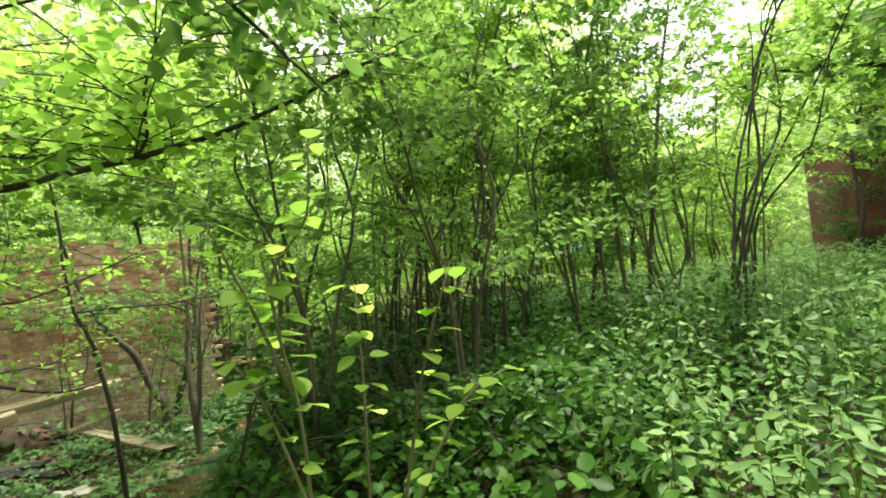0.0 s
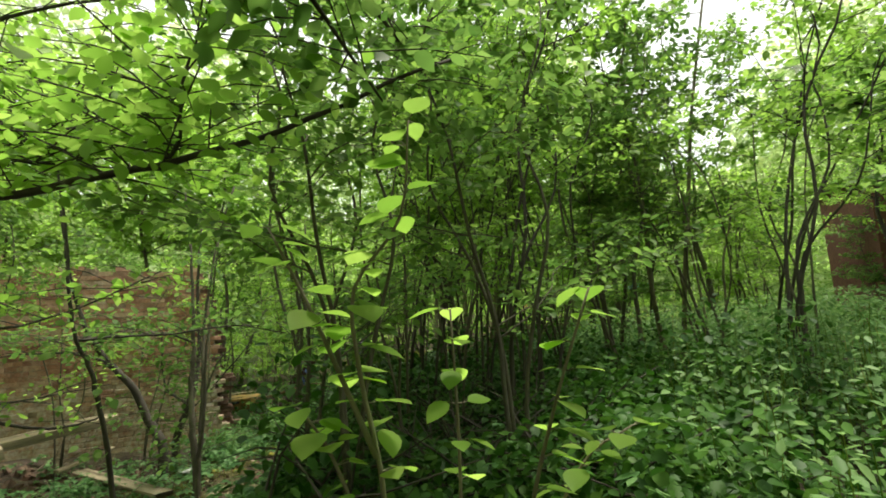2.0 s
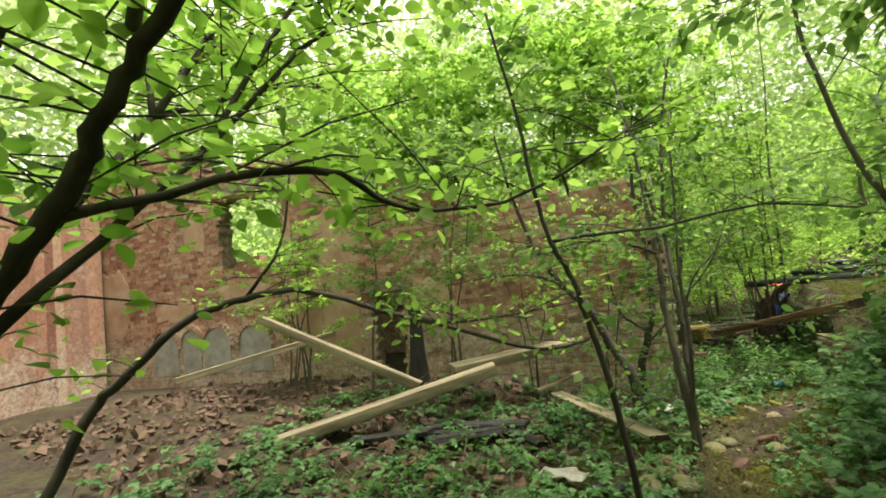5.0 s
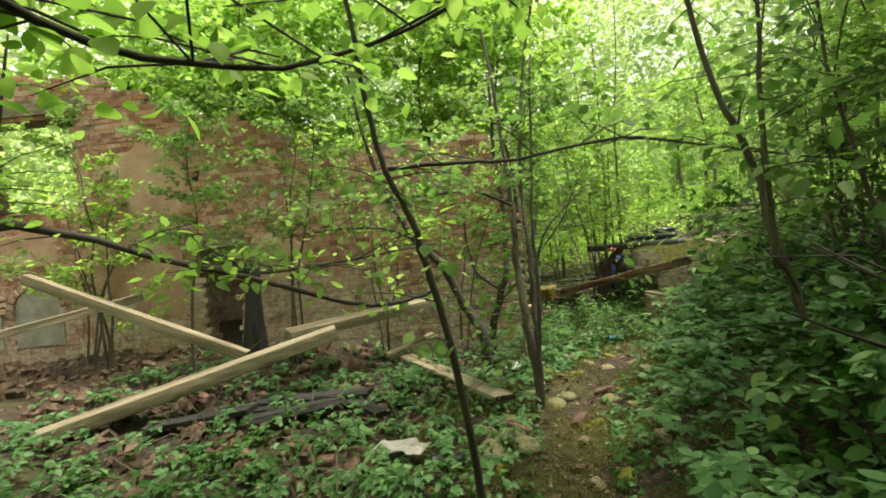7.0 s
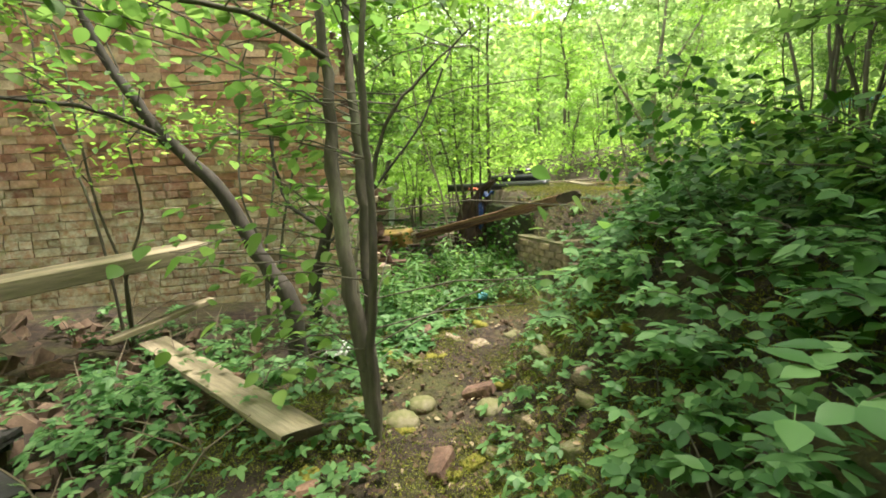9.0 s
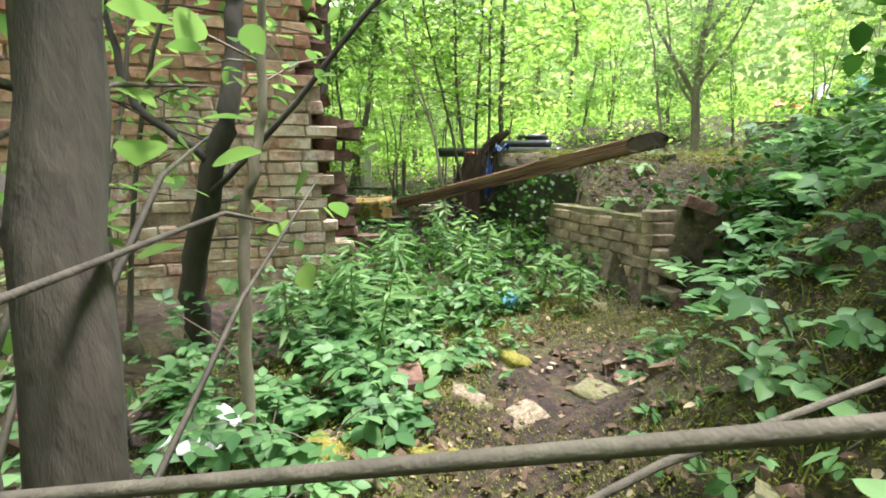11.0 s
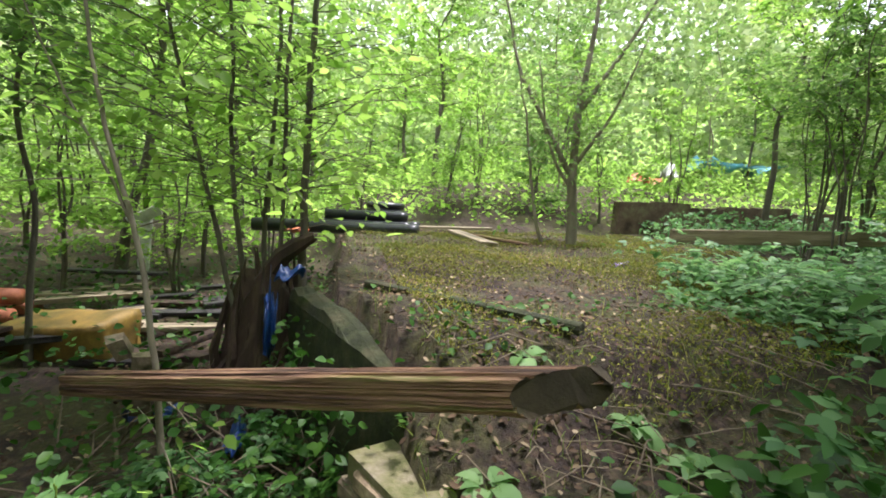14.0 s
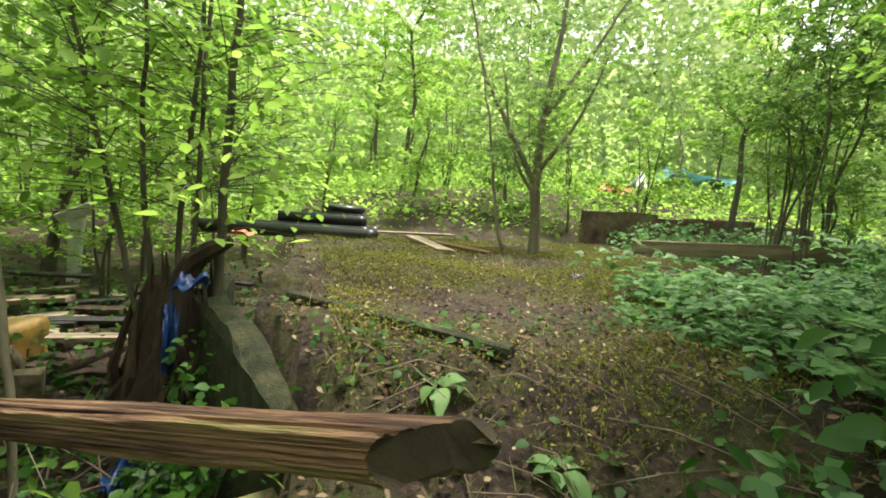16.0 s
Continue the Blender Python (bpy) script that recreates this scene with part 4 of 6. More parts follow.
# ---------- rubble, loose bricks and stones ----------
def loose_bricks():
    rng = np.random.default_rng(31)
    kinds = [brick_data(0.2, rng, "loose_brick", RAW_SHADE_BRICK) for _ in range(5)]
    spots = [(-1.95, 7.83), (-2.15, 7.1), (-2.39, 8.81), (-0.75, 10.0), (-0.62, 10.12), (-2.75, 6.75), (-2.6, 6.6)]
    for i in range(46):
        if i < len(spots):
            x, y = spots[i]
        else:
            x, y = rng.uniform(-8, -3.6), rng.uniform(5.2, 8.6)
        ob = new("loose_brick", kinds[i % 5])
        ob.matrix_basis = pose(x, y, hz(x, y) + 0.035, rng.uniform(-25, 25), rng.uniform(-25, 25), rng.uniform(0, 180))
        tagged(ob, "loose red brick lying on leaf litter", "brick", "loose bricks")
    stones = Shape()
    for i in range(2800):
        x, y = rng.uniform(-12.5, -3.6), rng.uniform(3.6, 8.9)
        s = 0.02 + 0.1 * rng.random() ** 2
        if rng.random() < 0.06:
            x, y, s = rng.uniform(-2.6, -1.4), rng.uniform(5.5, 9.4), 0.02 + 0.3 * s
        stones.box(pose(x, y, hz(x, y) + s * 0.2, *rng.uniform(0, 180, 3)), (s * rng.uniform(0.8, 1.8), s, s * 0.7), s * 0.22, rng)
    tagged(new("rubble", stones.mesh("rubble", RUBBLE)), "scattered pale rubble and brick fragments", "rubble", kind="stuff")
    for i, (x, y, s) in enumerate(((-2.5, 6.35, 0.12), (-2.62, 6.5, 0.13), (-2.75, 6.2, 0.14), (-2.42, 7.55, 0.1), (-2.3, 7.75, 0.09), (-1.9, 7.6, 0.09), (-2.85, 6.5, 0.1))):
        bm = bmesh.new()
        bmesh.ops.create_icosphere(bm, subdivisions=2, radius=s)
        for v in bm.verts:
            v.co *= 1 + 0.5 * noise.noise(v.co * 6 + Vector((i, 0, 0)))
            v.co.z *= 0.6
        ob = new("mossy_stone", bm_mesh("mossy_stone", bm, STONE, True))
        ob.location = (x, y, hz(x, y) + s * 0.12)
        tagged(ob, "rounded stone covered in yellow-green moss", "stone", "mossy stones")


loose_bricks()


def mossy_rubble():
    """Half-buried bricks and stones under moss where the track climbs to the gap."""
    rng = np.random.default_rng(36)
    kinds = []
    for i in range(6):
        bm = bmesh.new()
        bmesh.ops.create_cube(bm, size=1)
        bmesh.ops.subdivide_edges(bm, edges=bm.edges[:], cuts=2, use_grid_fill=True)
        for v in bm.verts:
            v.co *= 1 - 0.16 * (v.co.length - 0.5) + 0.3 * noise.noise(v.co * 2.2 + Vector((i * 5, 0, 0)))
        kinds.append(bm_mesh("mossy_stone", bm, (STONE, MOSSLOG, PIERBRICK)[i % 3], True))
    for i in range(70):
        x, y = rng.uniform(-3.1, -1.1), rng.uniform(6.0, 10.2)
        if i > 40 and float(off_track(x, y)) < 0.35:
            continue
        w = rng.uniform(0.05, 0.13)
        ob = new("mossy_stone", kinds[i % 6])
        ob.matrix_basis = pose(x, y, hz(x, y) + 0.0, rng.uniform(-20, 20), rng.uniform(-20, 20), rng.uniform(0, 360)) @ Matrix.Diagonal((w * 1.4, w, w * 0.6, 1))
        tagged(ob, "half-buried stone under yellow-green moss", "stone", "mossy stones")


mossy_rubble()


# ---------- fence and house beyond the nettles ----------
def build_fence():
    rng = np.random.default_rng(41)
    fence = thing("fence", "weathered grey pointed picket fence behind the nettles", "fence", kind="structure")
    a, b = Vector((7.6, 1.0, 0)), Vector((14.4, 9.2, 0))
    d = b - a
    n = 78
    sh = Shape()
    w, t, h = 0.04, 0.012, 1.5
    sh.add([(-w, -t, 0), (w, -t, 0), (w, -t, h - 0.08), (0, -t, h), (-w, -t, h - 0.08), (-w, t, 0), (w, t, 0), (w, t, h - 0.08), (0, t, h), (-w, t, h - 0.08)],
           [(0, 1, 2, 3, 4), (9, 8, 7, 6, 5), (0, 5, 6, 1), (1, 6, 7, 2), (2, 7, 8, 3), (3, 8, 9, 4), (4, 9, 5, 0)])
    me = sh.mesh("picket", FENCE)
    ang = math.degrees(math.atan2(d.y, d.x))
    for i in range(n):
        p = a + d * (i + 0.5) / n
        ob = part("picket", me, fence)
        ob.matrix_basis = pose(p.x, p.y, hz(p.x, p.y) + 0.25 + rng.uniform(-0.04, 0.04), rng.uniform(-3, 3), rng.uniform(-4, 4), ang)
    for k in (0.55, 1.25):
        r = Shape()
        line = [(*(a + d * i / 12).xy, 0) for i in range(13)]
        for (x, y, _), (x2, y2, _) in zip(line, line[1:]):
            r.tube([(x + 0.04, y, hz(x, y) + k), (x2 + 0.04, y2, hz(x2, y2) + k)], [0.04, 0.04], 4)
        part("rail", r.mesh("rail", FENCE), fence)


build_fence()


def build_house():
    house = thing("house", "small red brick house behind trees", "house")
    m = pose(16.2, 11.6, 0, 0, 0, -33)
    sh = Shape()
    sh.box(m @ pose(0, 0, 2.3), (3.4, 4.0, 5.4))
    part("wall", sh.mesh("wall", HOUSEBRICK), house, "red brick wall")
    r = Shape()
    for s in (-1, 1):
        r.box(m @ pose(s * 0.95, 0, 5.5, 0, s * 32, 0), (2.4, 4.4, 0.1))
    part("roof", r.mesh("roof", ROOF), house, "dark slate roof")
    w = Shape()
    w.box(m @ pose(0.6, -2.01, 1.9), (0.7, 0.06, 0.9))
    part("window", w.mesh("window", WHITE), house, "white painted window")
    g = Shape()
    g.tube([m @ Vector((-0.2, -2.06, 0.5)), m @ Vector((-0.2, -2.06, 5.0))], [0.05, 0.05], 7)
    part("downpipe", g.mesh("downpipe", PIPE), house, "dark downpipe")


build_house()


# ---------- trees ----------
def grow(seed, height, spread, girth, count, size, low=0.25, stems=1, droop=0.0, kind=SMALL, faces=SMALL_F, leaf=None, bark=None, lean=(0, 0), twig_leaf=9):
    """A young tree at the origin: trunk with limbs in one mesh, and a crown of single leaves. Returns both meshes."""
    rng = np.random.default_rng(seed)
    wood = Shape()
    tips, dirs = [], []
    for st in range(stems):
        a0 = rng.uniform(0, 6.28)
        out = Vector((math.cos(a0), math.sin(a0), 0)) * (0.25 if stems > 1 else 0.05)
        h = height * rng.uniform(0.8, 1.05)
        pts = [Vector((out.x * 0.15, out.y * 0.15, -0.25))]
        for i in range(1, 8):
            t = i / 7
            pts.append(Vector((out.x * t * h * 0.6 + lean[0] * t * t * h + rng.normal(0, 0.035 * h * t), out.y * t * h * 0.6 + lean[1] * t * t * h + rng.normal(0, 0.035 * h * t), h * t)))
        line = smooth_line(pts, 3)
        rad = [girth * (1 - 0.85 * i / (len(line) - 1)) * (1.25 if i < 2 else 1) for i in range(len(line))]
        wood.tube(line, rad, 7)
        nb = max(5, int(count / stems))
        for k in range(nb):
            t = low + (1 - low) * (k + rng.random()) / nb
            j = min(int(t * (len(line) - 1)), len(line) - 2)
            p = line[j]
            a = k * 2.4 + rng.uniform(-0.6, 0.6)
            ln = spread * (1.15 - 0.75 * t) * rng.uniform(0.6, 1.15)
            rise = rng.uniform(0.25, 0.75) - droop
            q = [p]
            for i in range(1, 5):
                u = i / 4
                q.append(p + Vector((math.cos(a) * ln * u + rng.normal(0, 0.05 * ln), math.sin(a) * ln * u + rng.normal(0, 0.05 * ln), ln * rise * u - 0.18 * ln * u * u)))
            r0 = max(0.006, rad[j] * 0.42)
            wood.tube(q, [r0 * (1 - 0.8 * i / 4) for i in range(5)], 5, False)
            for i in range(1, 5):
                for s in range(3):
                    b = q[i - 1].lerp(q[i], rng.random())
                    w = a + rng.choice((-1, 1)) * rng.uniform(0.5, 1.3)
                    e = b + Vector((math.cos(w), math.sin(w), rng.uniform(-0.15, 0.4))) * ln * rng.uniform(0.18, 0.42)
                    wood.tube([b, e], [r0 * 0.3, 0.002], 3, False)
                    for u in np.linspace(0.2, 1.05, twig_leaf):
                        tips.append(b.lerp(e, float(u)) + Vector(rng.normal(0, 0.035, 3)))
                        dirs.append((math.cos(w + rng.uniform(-1, 1)), math.sin(w + rng.uniform(-1, 1))))
    crown = leaves("crown", [tuple(p) for p in tips], size, leaf or LEAF, rng, kind, faces, 0.45, np.array(dirs))
    return wood.mesh("trunk", bark or BARK, True), crown


def tree(name, label, meshes, x, y, turn=0, scale=1.0, group="", tilt=(0, 0)):
    ob = thing(name, label, "tree", group)
    part("trunk", meshes[0], ob)
    part("crown", meshes[1], ob)
    ob.matrix_basis = pose(x, y, hz(x, y), tilt[0], tilt[1], turn) @ Matrix.Diagonal((scale, scale, scale, 1))
    return ob


KINDS = [
    grow(101, 5.2, 1.3, 0.028, 22, 0.085, 0.38, 1),
    grow(102, 6.0, 1.5, 0.055, 24, 0.09, 0.35, 1),
    grow(103, 4.4, 1.2, 0.018, 24, 0.075, 0.3, 3),
    grow(104, 5.6, 1.3, 0.017, 30, 0.075, 0.36, 4, leaf=LEAF_LIT, bark=BARK),
    grow(105, 3.2, 1.0, 0.022, 18, 0.075, 0.2, 3, leaf=LEAF_LIT),
    grow(106, 6.5, 1.8, 0.07, 26, 0.1, 0.4, 1, leaf=LEAF_LIT),
    grow(107, 2.2, 0.9, 0.018, 20, 0.075, 0.12, 4),
    grow(108, 7.5, 1.4, 0.03, 20, 0.09, 0.5, 2, bark=BARK_PALE),
    # dark-leaved kind that paints the shaded hollow under the big tree
    grow(109, 5.0, 2.1, 0.08, 34, 0.13, 0.05, 1, leaf=IVY_SHADE, bark=BARK_DARK),
    grow(110, 6.4, 2.2, 0.06, 34, 0.095, 0.42, 1, leaf=LEAF_LIT, bark=BARK_DARK, twig_leaf=11),
    # kind added for its high canopy, to shade the ground and fill sky gaps
    grow(111, 8.6, 3.0, 0.055, 44, 0.13, 0.48, 1, leaf=LEAF_LIT, bark=BARK, twig_leaf=14),
    grow(112, 5.6, 1.1, 0.017, 21, 0.07, 0.42, 3, leaf=LEAF_LIT, bark=BARK_DARK, lean=(-0.2, 0.05), twig_leaf=7),
    grow(113, 4.6, 0.9, 0.013, 18, 0.06, 0.35, 3, leaf=LEAF_LIT, bark=BARK, lean=(-0.12, -0.1), twig_leaf=6),
]


def far_woods():
    """The wall of foliage that closes the place all round."""
    rng = np.random.default_rng(54)
    n = 290000
    a = np.where(rng.random(n) < 0.78, rng.uniform(-0.5, 3.7, n), rng.uniform(3.7, 5.8, n))
    r = rng.uniform(24, 37, n) + 3 * np.sin(a * 5)
    x, y = 1.0 + r * np.cos(a), 8.0 + r * np.sin(a) * 1.05
    lump = 0.55 + 0.3 * np.sin(a * 13 + 1) + 0.25 * np.sin(a * 29 + 2)
    gap = np.exp(-((a - 0.72) / 0.16) ** 2)
    top = (16.5 + 5.5 * np.clip(lump, 0.4, 2)) * (1 - 0.62 * gap)
    z = np.minimum(hill(x, y), 2.5) * 0.6 + rng.random(n) ** 0.85 * top
    # pale leaf colour stands in for bright haze
    me = leaves("far_woods", np.stack([x, y, z], -1), 0.38, FAR_HAZE_LEAF, rng, KITE, KITE_F, 0.6, None, 1.3)
    tagged(new("far_woods", me), "dense green woodland foliage all round, paled as haze", "woods", kind="stuff")


far_woods()


def woods():
    rng = np.random.default_rng(55)
    label = {0: "slender young tree with thin dark trunk", 1: "young broadleaf tree with open crown", 2: "three-stemmed thin hazel bush", 3: "coppiced hazel with many thin upright stems",
             4: "light green leafy shrub", 5: "tall young tree with bright green crown", 6: "low dense leafy bush", 7: "tall thin pale-barked tree", 8: "dense tree behind the fence, leaves darkened as shade", 9: "spreading young tree with bright leafy canopy", 10: "tall pole tree, high canopy added as cover and shade", 11: "clump of many thin dark leaning stems, leafy above", 12: "clump of thin pale stems with few small leaves"}
    places = []
    # dense thicket ahead of the first steps, between yard and meadow
    for i in range(26):
        places.append((rng.uniform(-0.6, 5.5), rng.uniform(5.4, 10.5), (11, 0, 12, 7, 3, 12)[i % 6]))
    for i in range(7):
        places.append((rng.uniform(1.5, 4.5), rng.uniform(3.8, 6.5), (11, 12, 2)[i % 3]))
    # along and behind the ruin
    for i in range(10):
        places.append((rng.uniform(-14, -3.2), rng.uniform(12.6, 19.5), (4, 7, 4, 0, 5)[i % 5]))
    for i in range(3):
        places.append((rng.uniform(-10.5, -6.2), rng.uniform(5.2, 8.6), (2, 0, 4)[i % 3]))
    # far side of the terrace and the bank
    for i in range(34):
        places.append((rng.uniform(-12, 16), rng.uniform(20.5, 32), (5, 1, 4, 7, 4, 5)[i % 6]))
    for i in range(16):
        places.append((rng.uniform(4.0, 10.0), rng.uniform(8.5, 15.5), (12, 4, 2, 12)[i % 4]))
    # beyond the meadow
    for i in range(22):
        places.append((rng.uniform(6, 22), rng.uniform(7.5, 18), (1, 5, 6, 0)[i % 4]))
    # behind the camera
    for i in range(18):
        places.append((rng.uniform(-10, 9), rng.uniform(-9, -2.6), (1, 5, 0, 2)[i % 4]))
    for i in range(10):
        places.append((rng.uniform(-11, -4.5), rng.uniform(-3.5, 0.6), (1, 5, 0)[i % 3]))
    # the pole tree at (2.6, 10.2) is added to shade the pier
    for x, y, k in ((1.4, 4.6, 11), (0.9, 5.6, 11), (1.3, 8.5, 12), (2.2, 8.8, 12), (1.9, 10.6, 12), (0.9, 4.1, 11), (1.5, 5.3, 12), (-5.6, 11.6, 10), (-7.6, 11.0, 10), (-9.4, 11.2, 10), (-11.5, 9.6, 10), (-3.4, 20.3, 5), (-3.4, 15.8, 4), (-2.3, 18.9, 4), (-4.6, 18.2, 4), (0.05, 3.9, 12), (0.3, 4.9, 11), (0.15, 7.6, 12), (0.9, 5.0, 11), (0.5, 6.2, 12), (0.2, 5.9, 11), (1.6, 6.4, 12), (1.1, 6.9, 11), (0.5, 4.4, 12), (0.3, 6.9, 12), (-0.3, 3.1, 2), (-0.7, 4.2, 2), (2.6, 10.2, 10), (-0.2, 6.7, 6), (-3.9, 12.6, 10), (0.7, 3.2, 2), (-4.9, 8.6, 12), (-5.9, 7.9, 2), (-4.0, 9.3, 12), (-8.2, 11.2, 9), (-10.5, 10.2, 5), (-2.9, -0.2, 9), (-1.6, -1.9, 5), (1.6, -1.4, 1),
                    (9.6, 1.4, 8), (10.6, 2.6, 8), (11.4, 4.0, 8), (12.6, 5.2, 8), (13.6, 6.6, 8), (15.2, 8.2, 8), (16.4, 9.4, 8), (9.4, -0.4, 8), (12.0, 9.6, 9), (13.6, 10.9, 6),
                    (-4.6, 15.8, 4), (-5.6, 14.4, 4), (-3.4, 17.0, 4), (-6.4, 16.4, 4), (-3.9, 13.8, 0), (4.0, 11.4, 4), (6.8, 11.2, 9), (-8.4, 9.6, 10), (-2.2, -1.2, 10), (0.9, 19.4, 4), (-0.9, 19.6, 4), (7.0, 13.4, 9), (6.2, 18.6, 4), (3.2, 19.6, 6), (2.0, 20.5, 4), (4.6, 19.0, 4), (-2.6, 18.2, 2)):
        tree("tree" if k != 4 else "bush", label[k], KINDS[k], x, y, rng.uniform(0, 360), rng.uniform(0.9, 1.15), "woodland trees", (rng.normal(0, 3), rng.normal(0, 3)))
    for x, y, k in places:
        if off_track(x, y) < (2.4 if 5 < y < 10.6 else 1.75) or (x < 0.2 and -0.5 < y < 2.5 and x > -3.5) or (-1.6 < x < 3.6 and 10.0 < y < 18.3):
            continue
        tree("tree" if k not in (4, 6) else "bush", label[k], KINDS[k], x, y, rng.uniform(0, 360), rng.uniform(0.8, 1.25), "woodland trees", (rng.normal(0, 4), rng.normal(0, 4)))


woods()


def drawn_tree(name, label, lines, bark, leaf=None, size=0.08, leafy=(), seed=1, per=10, reach=0.5, kind=SMALL, faces=SMALL_F, tilt=0.45, n_twig=10, lo=0.15):
    """A tree whose stems follow given lines: (points, start radius, end radius). leafy: which lines bear twigs and leaves."""
    rng = np.random.default_rng(seed)
    ob = thing(name, label, "tree")
    wood = Shape()
    tips, dirs = [], []
    for i, (pts, r0, r1) in enumerate(lines):
        line = smooth_line(pts, 5)
        n = len(line) - 1
        line = [p + Vector(rng.normal(0, min(r0, 0.03) * 0.22, 3)) for p in line]
        wood.tube(line, [r0 + (r1 - r0) * k / n for k in range(n + 1)], 9)
        if i in leafy:
            for k in range(n_twig):
                t = rng.uniform(lo, 1.0)
                p = line[min(int(t * n), n)]
                w = rng.uniform(0, 6.28)
                e = p + Vector((math.cos(w), math.sin(w), rng.uniform(-0.15, 0.45))) * reach * rng.uniform(0.5, 1.2)
                mid = p.lerp(e, 0.5) + Vector((0, 0, 0.05 * reach))
                if float(off_track(e.x, e.y)) < 0.5 and e.z < 1.9 - 0.1 * max(e.y, 0):
                    continue
                wood.tube([p, mid, e], [max(r1 * 0.35, 0.004), 0.004, 0.002], 4, False)
                for u in np.linspace(0.15, 1.08, per):
                    q = p.lerp(mid, u * 2) if u < 0.5 else mid.lerp(e, u * 2 - 1)
                    tips.append(tuple(q + Vector(rng.normal(0, 0.03 + 0.06 * reach, 3))))
                    dirs.append((math.cos(w + rng.uniform(-1.2, 1.2)), math.sin(w + rng.uniform(-1.2, 1.2))))
    part("trunk", wood.mesh("trunk", bark, True), ob)
    if tips:
        tips, dirs = np.array(tips), np.array(dirs)
        keep = (off_track(tips[:, 0], tips[:, 1]) > 0.5) | (tips[:, 2] > 1.8 - 0.08 * np.clip(tips[:, 1], 0, 9))
        part("crown", leaves("crown", tips[keep], size, leaf or LEAF, rng, kind, faces, tilt, dirs[keep]), ob)
    return ob


drawn_tree("tree", "two-stemmed grey-brown tree growing beside the track", [
    ([(-2.53, 7.28, -1.1), (-2.53, 7.28, -0.54), (-2.6, 7.31, 0.0), (-2.66, 7.39, 0.53), (-2.67, 7.45, 0.93), (-2.71, 7.52, 1.4), (-2.8, 7.6, 2.4), (-2.95, 7.7, 3.4)], 0.052, 0.012),
    ([(-2.52, 7.3, -1.1), (-2.52, 7.3, -0.55), (-2.52, 7.41, -0.02), (-2.55, 7.5, 0.52), (-2.57, 7.57, 0.98), (-2.6, 7.69, 1.45), (-2.5, 7.8, 2.6), (-2.3, 7.9, 3.5)], 0.042, 0.012),
    ([(-2.5, 7.26, -1.1), (-2.49, 7.24, -0.4), (-2.44, 7.25, 0.2), (-2.46, 7.3, 0.8), (-2.42, 7.35, 1.5), (-2.35, 7.4, 2.6)], 0.028, 0.01),
    ([(-2.53, 7.5, 0.3), (-2.4, 7.55, 0.75), (-2.2, 7.6, 1.0), (-1.9, 7.6, 1.25)], 0.016, 0.004),
    ([(-2.68, 7.5, 1.1), (-2.95, 7.2, 1.25), (-3.4, 6.9, 1.25), (-3.9, 6.6, 1.2)], 0.02, 0.004)], BARK, LEAF, 0.085, (0, 1, 2, 3, 4), 61, 12, 0.85, BROAD, BROAD_F, n_twig=32)
drawn_tree("tree", "dark curved tree trunk leaning before the brick wall", [
    ([(-3.36, 8.4, -1.0), (-3.39, 8.4, -0.46), (-3.62, 8.41, -0.05), (-3.85, 8.35, 0.48), (-4.16, 8.29, 0.83), (-4.33, 8.24, 1.15), (-4.52, 8.2, 1.52), (-4.7, 8.1, 2.3), (-4.8, 8.0, 3.2)], 0.075, 0.015),
    ([(-4.16, 8.29, 0.83), (-4.4, 8.0, 1.0), (-4.8, 7.6, 1.05), (-5.4, 7.2, 1.0)], 0.022, 0.005)], BARK_DARK, LEAF, 0.08, (0, 1), 62, 11, 0.6, n_twig=16)
drawn_tree("tree", "ivy-clad forked tree growing at the foot of the wall", [
    ([(-3.5, 9.18, -1.0), (-3.48, 9.18, -0.52), (-3.33, 9.12, -0.09), (-3.22, 9.13, 0.23), (-3.2, 9.21, 0.6), (-3.2, 9.27, 1.0), (-3.3, 9.4, 2.2), (-3.3, 9.5, 3.2)], 0.065, 0.02),
    ([(-3.3, 9.08, -0.11), (-2.98, 9.13, 0.21), (-2.66, 9.22, 0.61), (-2.4, 9.3, 0.95), (-2.1, 9.4, 1.6)], 0.015, 0.009),
    ([(-3.3, 9.09, 0.04), (-3.62, 9.13, 0.27), (-3.74, 9.19, 0.6), (-3.8, 9.2, 1.2)], 0.022, 0.01)], BARK_DARK, LEAF, 0.075, (0, 1, 2), 63, 9, 0.45, n_twig=9)
drawn_tree("sapling", "thin grey-barked sapling before the wall", [
    ([(-2.85, 8.32, -1.1), (-2.86, 8.4, -0.43), (-2.86, 8.46, -0.12), (-2.82, 8.51, 0.13), (-2.82, 8.57, 0.4), (-2.82, 8.6, 0.9), (-2.9, 8.7, 2.2)], 0.021, 0.01)], BARK_PALE, LEAF, 0.07, (0,), 64, 8, 0.35, n_twig=6)
